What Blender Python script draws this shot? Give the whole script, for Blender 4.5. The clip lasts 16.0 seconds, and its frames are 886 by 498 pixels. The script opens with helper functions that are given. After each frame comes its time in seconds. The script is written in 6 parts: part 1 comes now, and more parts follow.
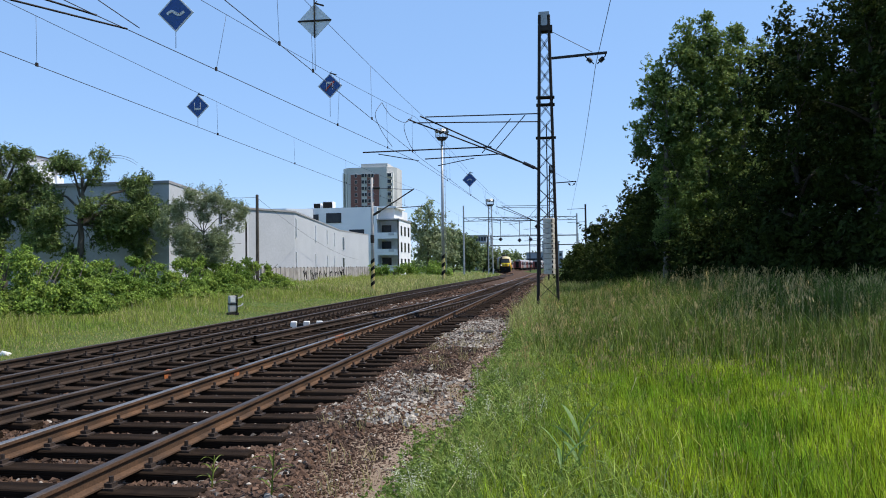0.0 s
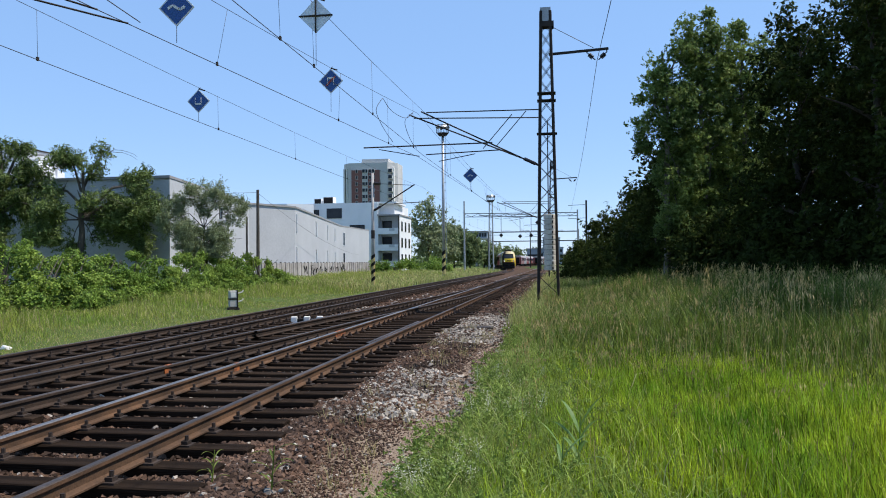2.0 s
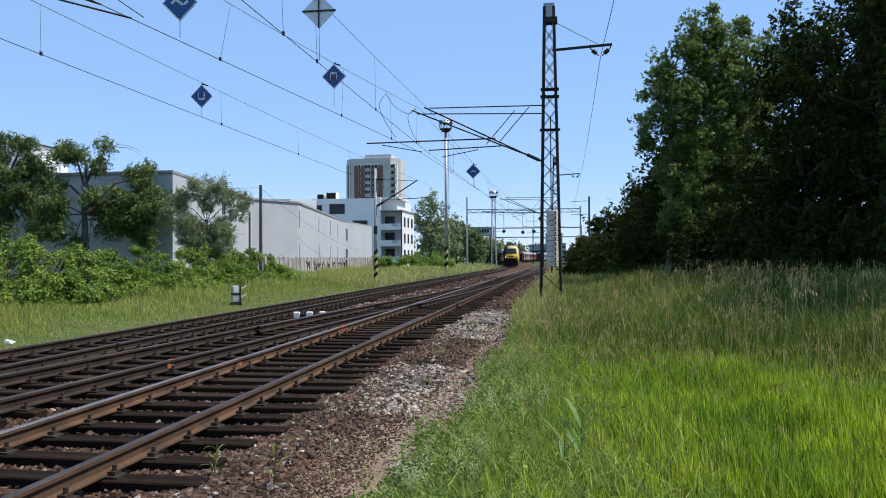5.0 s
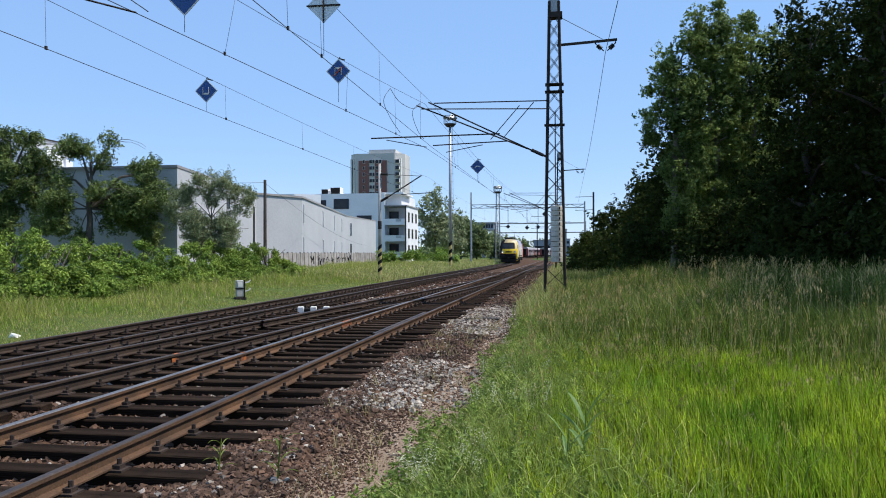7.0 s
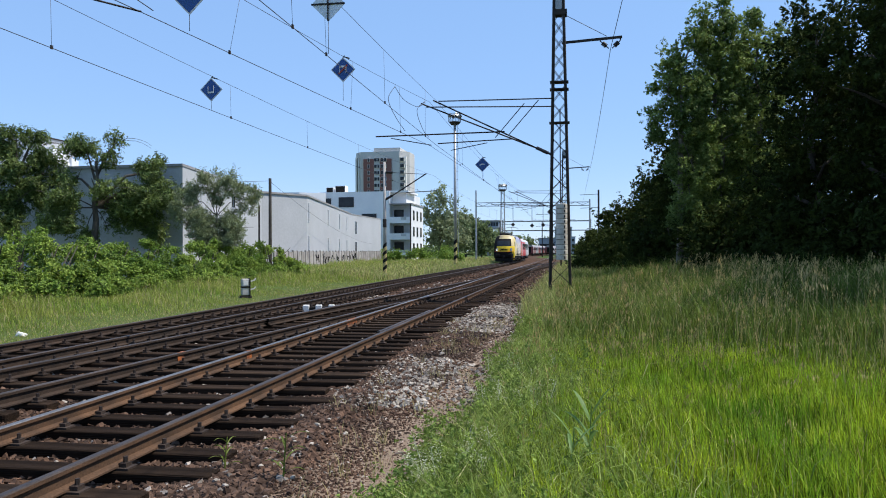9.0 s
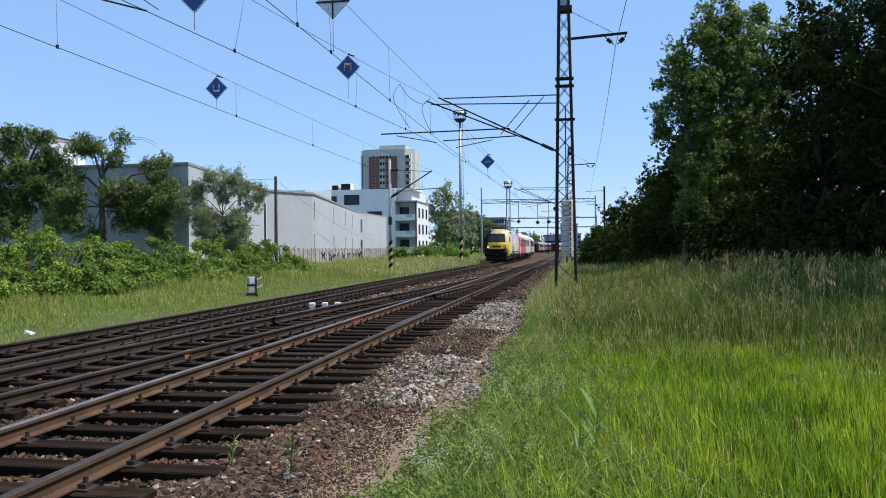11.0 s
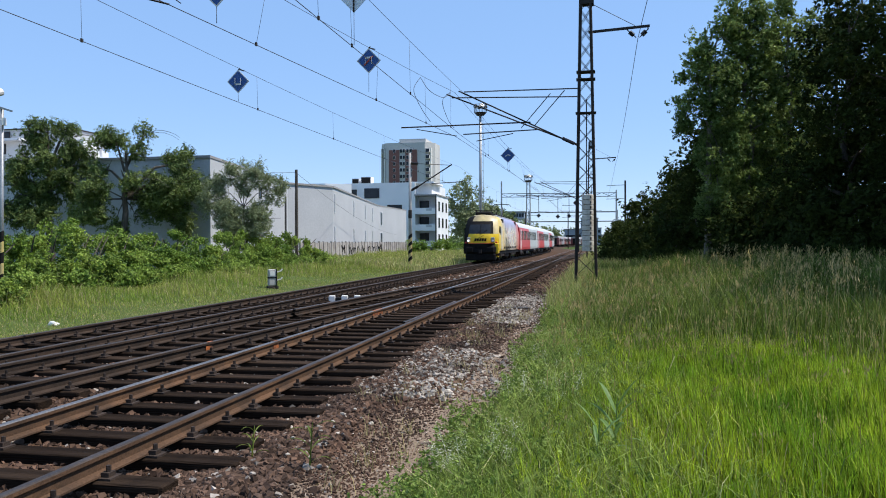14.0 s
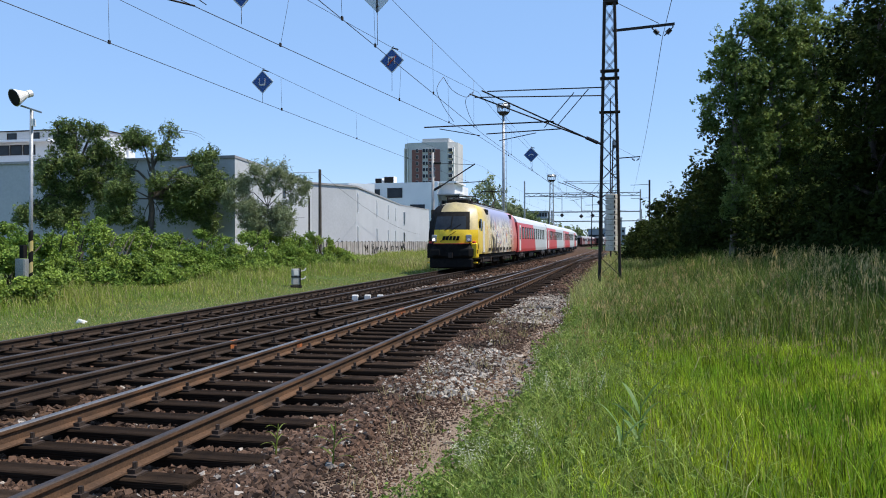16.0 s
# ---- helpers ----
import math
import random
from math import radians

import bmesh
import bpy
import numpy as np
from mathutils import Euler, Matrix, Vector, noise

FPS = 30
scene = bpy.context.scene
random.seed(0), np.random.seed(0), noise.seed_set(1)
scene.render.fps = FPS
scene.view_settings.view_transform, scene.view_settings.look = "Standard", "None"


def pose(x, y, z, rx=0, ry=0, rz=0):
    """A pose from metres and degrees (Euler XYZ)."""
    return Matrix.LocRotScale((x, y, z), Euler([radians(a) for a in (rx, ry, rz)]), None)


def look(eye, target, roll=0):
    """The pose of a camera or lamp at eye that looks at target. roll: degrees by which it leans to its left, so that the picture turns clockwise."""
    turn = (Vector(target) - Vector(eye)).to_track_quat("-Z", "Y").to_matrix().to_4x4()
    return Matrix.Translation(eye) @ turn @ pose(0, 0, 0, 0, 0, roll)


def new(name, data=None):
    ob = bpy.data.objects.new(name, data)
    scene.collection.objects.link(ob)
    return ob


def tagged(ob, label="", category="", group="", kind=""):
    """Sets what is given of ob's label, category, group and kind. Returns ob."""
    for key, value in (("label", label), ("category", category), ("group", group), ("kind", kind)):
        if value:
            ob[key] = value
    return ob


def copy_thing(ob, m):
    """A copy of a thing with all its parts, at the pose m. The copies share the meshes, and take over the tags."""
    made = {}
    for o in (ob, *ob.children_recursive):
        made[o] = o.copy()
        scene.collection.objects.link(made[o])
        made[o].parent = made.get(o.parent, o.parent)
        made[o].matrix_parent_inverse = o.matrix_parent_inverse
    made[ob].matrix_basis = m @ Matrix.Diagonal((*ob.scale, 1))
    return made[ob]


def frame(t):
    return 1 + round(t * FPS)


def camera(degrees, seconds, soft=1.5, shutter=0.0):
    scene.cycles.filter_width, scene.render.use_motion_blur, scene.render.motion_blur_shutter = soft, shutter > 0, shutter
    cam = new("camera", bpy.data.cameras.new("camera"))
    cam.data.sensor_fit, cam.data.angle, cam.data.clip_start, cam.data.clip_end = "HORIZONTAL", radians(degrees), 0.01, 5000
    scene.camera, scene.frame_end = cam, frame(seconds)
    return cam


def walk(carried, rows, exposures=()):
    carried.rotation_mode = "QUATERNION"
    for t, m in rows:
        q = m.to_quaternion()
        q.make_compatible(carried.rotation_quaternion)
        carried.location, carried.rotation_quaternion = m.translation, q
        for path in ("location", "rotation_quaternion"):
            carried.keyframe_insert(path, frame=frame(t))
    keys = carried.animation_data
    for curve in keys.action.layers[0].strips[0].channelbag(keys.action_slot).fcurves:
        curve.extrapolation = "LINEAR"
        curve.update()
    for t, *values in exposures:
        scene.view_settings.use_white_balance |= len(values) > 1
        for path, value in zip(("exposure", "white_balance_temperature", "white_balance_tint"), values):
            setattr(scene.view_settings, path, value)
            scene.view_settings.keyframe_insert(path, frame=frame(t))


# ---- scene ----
cam = camera(58.5, 16.0, soft=1.0)
EYE = (0.0, 0.0, 1.82)
walk(cam, [(t, pose(*EYE, rx, ry, rz)) for t, rx, ry, rz in (
    (0.0, 91.283, 0.700, 8.376),
    (0.5, 91.259, 0.675, 8.406),
    (1.0, 91.207, 0.645, 8.431),
    (1.5, 91.108, 0.441, 8.414),
    (2.0, 90.973, 0.519, 8.410),
    (2.5, 90.839, 0.540, 8.403),
    (3.0, 90.759, 0.394, 8.432),
    (3.5, 90.806, 0.238, 8.517),
    (4.0, 90.777, 0.276, 8.529),
    (6.5, 90.434, 0.254, 8.776),
    (7.0, 90.326, 0.179, 8.891),
    (7.5, 90.252, 0.340, 9.002),
    (8.0, 90.245, 0.363, 9.075),
    (8.5, 90.226, 0.492, 9.169),
    (9.0, 90.190, 0.280, 9.251),
    (11.5, 89.944, 0.527, 9.778),
    (12.0, 89.885, 0.368, 9.991),
    (12.5, 89.802, 0.259, 10.280),
    (13.0, 89.726, 0.219, 10.556),
    (13.5, 89.653, 0.277, 10.813),
    (14.0, 89.550, 0.222, 11.086),
    (14.5, 89.475, 0.210, 11.358),
    (15.0, 89.444, 0.207, 11.710),
    (15.5, 89.473, 0.197, 12.125),
    (16.0, 89.527, 0.155, 12.737),
)], exposures=((0.0, 0.42, 6480, 13), (16.0, 0.42, 6480, 13)))

# world and sun
SUN_AZ, SUN_EL = radians(80), radians(60)      # azimuth from +y towards +x
world = bpy.data.worlds.new("sky")
scene.world = world
world.use_nodes = True
wn = world.node_tree
sky = wn.nodes.new("ShaderNodeTexSky")
sky.sky_type, sky.sun_disc = "NISHITA", False
sky.sun_elevation, sky.sun_rotation = SUN_EL, SUN_AZ
sky.altitude, sky.air_density, sky.dust_density, sky.ozone_density = 2400, 1.0, 0.0, 3.6
# a hazy summer sky: the step from zenith to horizon is softened
soft_sky, blue_sky = wn.nodes.new("ShaderNodeGamma"), wn.nodes.new("ShaderNodeHueSaturation")
soft_sky.inputs["Gamma"].default_value = 0.55
blue_sky.inputs["Saturation"].default_value = 1.42
wn.links.new(sky.outputs[0], soft_sky.inputs[0])
wn.links.new(soft_sky.outputs[0], blue_sky.inputs["Color"])
haze = wn.nodes.new("ShaderNodeMix")
haze.data_type = "RGBA"
haze.inputs["Factor"].default_value = 0.5
haze.inputs["B"].default_value = (0.785, 1.356, 2.44, 1)
wn.links.new(blue_sky.outputs[0], haze.inputs["A"])
wn.links.new(haze.outputs["Result"], wn.nodes["Background"].inputs[0])
wn.nodes["Background"].inputs[1].default_value = 0.305
sun = new("sun", bpy.data.lights.new("sun", "SUN"))
sun.data.energy, sun.data.angle, sun.data.color = 4.1, radians(0.5), (1.0, 0.95, 0.86)
sun.matrix_world = look((60 * math.sin(SUN_AZ), 60 * math.cos(SUN_AZ), 60 * math.tan(SUN_EL)), (0, 0, 0))


# ---- materials ----
def mat(name, a, b=None, scale=3.0, fine=40.0, rough=0.7, metal=0.0, bump=0.3, vary=0.25, rand=0.0, island=0.0,
        leaf=0.0, third=None, spec=0.4, stretch=(1, 1, 1), depth=0.02, coords="Object"):
    """Two tones mixed by a coarse noise, darkened by a fine grain, with relief."""
    m = bpy.data.materials.new(name)
    m.use_nodes = True
    t = m.node_tree
    n, l = t.nodes, t.links
    p = n["Principled BSDF"]
    p.inputs["Roughness"].default_value, p.inputs["Metallic"].default_value = rough, metal
    p.inputs["Specular IOR Level"].default_value = min(spec, 0.2) if leaf else spec
    tc, mp = n.new("ShaderNodeTexCoord"), n.new("ShaderNodeMapping")
    mp.inputs["Scale"].default_value = stretch
    if coords == "World":
        l.new(n.new("ShaderNodeNewGeometry").outputs["Position"], mp.inputs[0])
    else:
        l.new(tc.outputs["Object"], mp.inputs[0])
    co, fi = n.new("ShaderNodeTexNoise"), n.new("ShaderNodeTexNoise")
    co.inputs["Scale"].default_value, co.inputs["Detail"].default_value = scale, 5
    fi.inputs["Scale"].default_value, fi.inputs["Detail"].default_value = fine, 4
    l.new(mp.outputs[0], co.inputs["Vector"]), l.new(mp.outputs[0], fi.inputs["Vector"])
    mx = n.new("ShaderNodeMix")
    mx.data_type = "RGBA"
    mx.inputs["A"].default_value, mx.inputs["B"].default_value = (*a, 1), (*(b or a), 1)
    rr = n.new("ShaderNodeMapRange")
    rr.inputs["From Min"].default_value, rr.inputs["From Max"].default_value = 0.35, 0.65
    l.new(co.outputs["Fac"], rr.inputs["Value"]), l.new(rr.outputs[0], mx.inputs["Factor"])
    hs = n.new("ShaderNodeHueSaturation")
    l.new(mx.outputs["Result"], hs.inputs["Color"])
    if third:
        gt, m3 = n.new("ShaderNodeMath"), n.new("ShaderNodeMix")
        gt.operation, gt.inputs[1].default_value = "GREATER_THAN", 1 - third[3]
        m3.data_type = "RGBA"
        m3.inputs["B"].default_value = (*third[:3], 1)
        fr, sc = n.new("ShaderNodeMath"), n.new("ShaderNodeMath")
        sc.operation, sc.inputs[1].default_value, fr.operation = "MULTIPLY", 37.0, "FRACT"
        l.new(n.new("ShaderNodeNewGeometry").outputs["Random Per Island"], sc.inputs[0])
        l.new(sc.outputs[0], fr.inputs[0]), l.new(fr.outputs[0], gt.inputs[0])
        l.new(gt.outputs[0], m3.inputs["Factor"]), l.new(mx.outputs["Result"], m3.inputs["A"])
        l.new(m3.outputs["Result"], hs.inputs["Color"])
    val = n.new("ShaderNodeMapRange")
    val.inputs["From Min"].default_value, val.inputs["From Max"].default_value = 0.3, 0.7
    val.inputs["To Min"].default_value, val.inputs["To Max"].default_value = 1 - vary, 1 + vary
    l.new(fi.outputs["Fac"], val.inputs["Value"])
    out = val.outputs[0]
    for amount, node, sock in ((rand, "ShaderNodeObjectInfo", "Random"), (island, "ShaderNodeNewGeometry", "Random Per Island")):
        if amount:
            r = n.new("ShaderNodeMapRange")
            r.inputs["To Min"].default_value, r.inputs["To Max"].default_value = 1 - amount, 1 + amount
            l.new(n.new(node).outputs[sock], r.inputs["Value"])
            mu = n.new("ShaderNodeMath")
            mu.operation = "MULTIPLY"
            l.new(out, mu.inputs[0]), l.new(r.outputs[0], mu.inputs[1])
            out = mu.outputs[0]
    l.new(out, hs.inputs["Value"])
    l.new(hs.outputs[0], p.inputs["Base Color"])
    if bump:
        bp = n.new("ShaderNodeBump")
        bp.inputs["Strength"].default_value, bp.inputs["Distance"].default_value = bump, depth
        l.new(fi.outputs["Fac"], bp.inputs["Height"]), l.new(bp.outputs[0], p.inputs["Normal"])
    if leaf:
        tr, ms = n.new("ShaderNodeBsdfTranslucent"), n.new("ShaderNodeMixShader")
        ms.inputs[0].default_value = leaf
        l.new(hs.outputs[0], tr.inputs["Color"])
        l.new(p.outputs[0], ms.inputs[1]), l.new(tr.outputs[0], ms.inputs[2])
        l.new(ms.outputs[0], n["Material Output"].inputs["Surface"])
    return m


def glow(name, col, power):
    m = bpy.data.materials.new(name)
    m.use_nodes = True
    p = m.node_tree.nodes["Principled BSDF"]
    p.inputs["Emission Color"].default_value, p.inputs["Emission Strength"].default_value = (*col, 1), power
    return m


RAIL_SIDE = mat("rail_rust", (0.124, 0.068, 0.037), (0.062, 0.038, 0.024), 2, 50, 0.85, 0.0, 0.3, spec=0.2)
RAIL_TOP = mat("rail_head", (0.080, 0.060, 0.048), (0.036, 0.027, 0.021), 0.8, 30, 0.55, 0.35, 0.05)
RAIL_SHINY = mat("rail_polished", (0.30, 0.285, 0.27), (0.17, 0.15, 0.135), 0.5, 30, 0.45, 0.8, 0.03)
RAIL_DULL = mat("rail_dark_rust", (0.050, 0.033, 0.023), (0.028, 0.020, 0.015), 2, 50, 0.85, 0.0, 0.3, spec=0.2)
SLEEPER = mat("sleeper_wood", (0.018, 0.012, 0.0085), (0.041, 0.027, 0.018), 2.5, 30, 0.95, 0, 0.8, 0.4, rand=0.4, spec=0.05, stretch=(0.35, 3, 3))
CLIP = mat("clip_iron", (0.035, 0.026, 0.021), (0.06, 0.042, 0.032), 9, 60, 0.7, 0.4, 0.3, rand=0.3)
ORANGE = mat("orange_paint", (0.36, 0.11, 0.03), (0.12, 0.05, 0.028), 9, 40, 0.7)
BALLAST = mat("ballast_stone", (0.116, 0.068, 0.045), (0.048, 0.033, 0.025), 0.7, 25, 0.9, 0, 0.4, 0.25, island=0.65, spec=0.12, third=(0.30, 0.26, 0.22, 0.045), coords="World")
STONE = mat("loose_stone", (0.128, 0.078, 0.054), (0.066, 0.046, 0.036), 3, 30, 0.9, 0, 0.4, 0.25, rand=0.5, spec=0.12)
PALE_STONE = mat("pale_ballast_stone", (0.36, 0.32, 0.265), (0.19, 0.16, 0.13), 0.7, 25, 0.9, 0, 0.4, 0.25, island=0.45, coords="World")
STEEL_DARK = mat("dark_steel", (0.026, 0.022, 0.020), (0.045, 0.036, 0.030), 3, 40, 0.75, 0.0, 0.2, spec=0.2)
STEEL_GREY = mat("grey_steel", (0.38, 0.39, 0.39), (0.30, 0.31, 0.31), 2, 30, 0.5, 0.5, 0.1)
CONCRETE = mat("concrete", (0.45, 0.43, 0.40), (0.34, 0.32, 0.30), 2, 40, 0.85, 0, 0.3)
WIRE = mat("wire_copper", (0.075, 0.075, 0.08), None, 1, 20, 0.55, 0.5, 0)
INSUL = mat("insulator", (0.022, 0.016, 0.014), None, 1, 20, 0.45, spec=0.25)
BLUE_SIGN = mat("blue_enamel", (0.012, 0.07, 0.27), (0.014, 0.075, 0.24), 4, 30, 0.35, 0, 0.03, 0.1)
WHITE_PAINT = mat("white_paint", (0.75, 0.73, 0.68), (0.64, 0.62, 0.57), 4, 30, 0.55, 0, 0.05, 0.08)
GREY_BACK = mat("sign_back_alu", (0.66, 0.70, 0.70), (0.58, 0.62, 0.62), 4, 30, 0.45, 0.3, 0.05, 0.08)
BLACK = mat("black_paint", (0.009, 0.0085, 0.0085), (0.016, 0.015, 0.014), 4, 30, 0.75, 0, 0.05, spec=0.12)
YELLOW_PAINT = mat("yellow_paint", (0.80, 0.55, 0.020), (0.74, 0.49, 0.018), 4, 30, 0.5, 0, 0.05, 0.1)
RED_PAINT = mat("red_paint", (0.60, 0.035, 0.03), (0.50, 0.03, 0.028), 3, 30, 0.4, 0, 0.03, 0.1)
SILVER_PAINT = mat("pale_grey_paint", (0.62, 0.63, 0.63), (0.55, 0.56, 0.57), 2, 30, 0.4, 0, 0.03, 0.08)
GLASS_DARK = mat("dark_glass", (0.018, 0.022, 0.028), (0.03, 0.035, 0.04), 1, 8, 0.16, 0, 0, 0.1, spec=0.25)
HALL_WALL = mat("hall_plaster", (0.46, 0.47, 0.48), (0.42, 0.43, 0.44), 0.25, 6, 0.85, 0, 0.05, 0.06)
HALL_TRIM = mat("hall_coping", (0.30, 0.28, 0.27), (0.36, 0.34, 0.32), 1, 20, 0.6, 0.2, 0.05)
DISTANT_WALL = mat("distant_render", (0.33, 0.37, 0.42), (0.27, 0.31, 0.36), 0.2, 4, 0.85, 0, 0.05, 0.1)
WHITE_WALL = mat("white_render", (0.78, 0.78, 0.77), (0.70, 0.71, 0.71), 0.3, 8, 0.85, 0, 0.05, 0.06)
TOWER_PALE = mat("tower_panel", (0.55, 0.54, 0.51), (0.48, 0.47, 0.45), 0.1, 2, 0.85, 0, 0.05, 0.08)
# brick red dulled in its colour to carry the haze of the distance
TOWER_RED = mat("tower_brick_red", (0.24, 0.105, 0.085), (0.20, 0.09, 0.075), 0.1, 2, 0.85, 0, 0.05, 0.1)
FENCE_MAT = mat("fence_concrete", (0.40, 0.37, 0.34), (0.27, 0.24, 0.22), 1.2, 25, 0.9, 0, 0.2, 0.2, rand=0.15)
BARK = mat("bark", (0.10, 0.085, 0.068), (0.055, 0.045, 0.038), 5, 30, 0.9, 0, 0.8, 0.35, stretch=(1, 1, 0.25))
BARK_PALE = mat("pale_bark", (0.22, 0.20, 0.16), (0.12, 0.105, 0.085), 5, 30, 0.9, 0, 0.8, 0.35, stretch=(1, 1, 0.3))
# nearly black green: the wood's own shade is put into this leaf colour
LEAF_SHADED = mat("leaf_shaded", (0.023, 0.036, 0.008), (0.044, 0.061, 0.012), 0.5, 6, 0.8, 0, 0, 0.2, island=0.4, leaf=0.22, spec=0.08, coords="World")
LEAF_MID = mat("leaf_mid", (0.105, 0.165, 0.042), (0.245, 0.315, 0.080), 0.5, 6, 0.55, 0, 0, 0.2, island=0.45, leaf=0.38, coords="World")
LEAF_ASH = mat("leaf_ash", (0.060, 0.098, 0.026), (0.190, 0.245, 0.070), 1.1, 6, 0.5, 0, 0, 0.2, island=0.55, leaf=0.25, coords="World")
LEAF_WILLOW = mat("leaf_willow", (0.20, 0.245, 0.120), (0.31, 0.345, 0.190), 0.6, 6, 0.55, 0, 0, 0.2, island=0.3, leaf=0.3, coords="World")
# paler green for far trees: aerial haze mixed into the leaf colour
LEAF_HAZED = mat("leaf_hazed", (0.120, 0.165, 0.062), (0.200, 0.245, 0.100), 0.3, 4, 0.6, 0, 0, 0.2, island=0.35, leaf=0.3, coords="World")
# darker copy of the vine leaf, for the shaded parts of the hedge
LEAF_VINE_SHADE = mat("leaf_vine_shade", (0.085, 0.150, 0.026), (0.160, 0.240, 0.044), 0.6, 5, 0.5, 0, 0, 0.2, island=0.4, leaf=0.25, coords="World")
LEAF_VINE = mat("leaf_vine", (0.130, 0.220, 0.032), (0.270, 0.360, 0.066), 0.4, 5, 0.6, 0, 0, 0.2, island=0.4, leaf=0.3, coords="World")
GRASS_LUSH = mat("grass_lush", (0.150, 0.270, 0.016), (0.390, 0.470, 0.028), 0.9, 4, 0.6, 0, 0, 0.25, island=0.75, third=(0.42, 0.42, 0.09, 0.09), leaf=0.32, coords="World")
GRASS_WEED = mat("grass_weed", (0.150, 0.225, 0.036), (0.31, 0.37, 0.085), 0.5, 5, 0.55, 0, 0, 0.2, island=0.6, third=(0.44, 0.40, 0.20, 0.04), leaf=0.4, coords="World")
# rough grass green, darkened further in place of the wood's shadow on it
GRASS_TALL = mat("grass_tall", (0.082, 0.130, 0.018), (0.185, 0.230, 0.040), 0.35, 4, 0.55, 0, 0, 0.2, island=0.6, third=(0.36, 0.33, 0.13, 0.08), leaf=0.26, coords="World")
GRASS_VERGE = mat("grass_verge", (0.20, 0.285, 0.040), (0.36, 0.375, 0.085), 0.25, 3, 0.55, 0, 0, 0.2, island=0.4, third=(0.44, 0.37, 0.18, 0.18), leaf=0.4, coords="World")
GRASS_BLEACHED = mat("grass_bleached", (0.34, 0.34, 0.12), (0.50, 0.44, 0.20), 0.5, 4, 0.65, 0, 0, 0.2, island=0.5, third=(0.22, 0.29, 0.06, 0.35), leaf=0.35, coords="World")
SEED = mat("grass_seed", (0.50, 0.37, 0.16), (0.40, 0.31, 0.11), 0.5, 6, 0.8, 0, 0, 0.2, island=0.35, leaf=0.15, coords="World")
SIGN_RED = mat("sign_red", (0.36, 0.045, 0.03), None, 4, 30, 0.5, 0, 0.03, 0.1)
DRY = mat("dry_grass", (0.46, 0.38, 0.19), (0.36, 0.32, 0.13), 1, 10, 0.7, 0, 0, 0.2, island=0.3, leaf=0.3, coords="World")
WEED_LEAF = mat("weed_leaf", (0.13, 0.205, 0.034), (0.24, 0.31, 0.070), 3, 10, 0.55, 0, 0, 0.2, island=0.4, leaf=0.35, coords="World")
REED = mat("reed_leaf", (0.13, 0.225, 0.06), (0.19, 0.28, 0.09), 4, 30, 0.5, 0, 0, 0.15, leaf=0.35)
FADED = mat("faded_yellow_paint", (0.48, 0.38, 0.13), (0.40, 0.33, 0.16), 4, 30, 0.7, 0, 0.05, 0.15)
# pale livery yellow; the darker noise tone paints in the shading on the brow
BROW = mat("shaded_pale_yellow", (0.68, 0.55, 0.26), (0.36, 0.29, 0.16), 1.1, 20, 0.4, 0, 0.03, 0.08)
UMBEL = mat("umbel_cream", (0.55, 0.56, 0.40), (0.42, 0.46, 0.28), 3, 20, 0.7, 0, 0, 0.1, leaf=0.3)
CONCRETE_WEIGHT = mat("weight_concrete", (0.62, 0.58, 0.50), (0.46, 0.42, 0.35), 2, 30, 0.85, 0, 0.2, 0.15, rand=0.1)


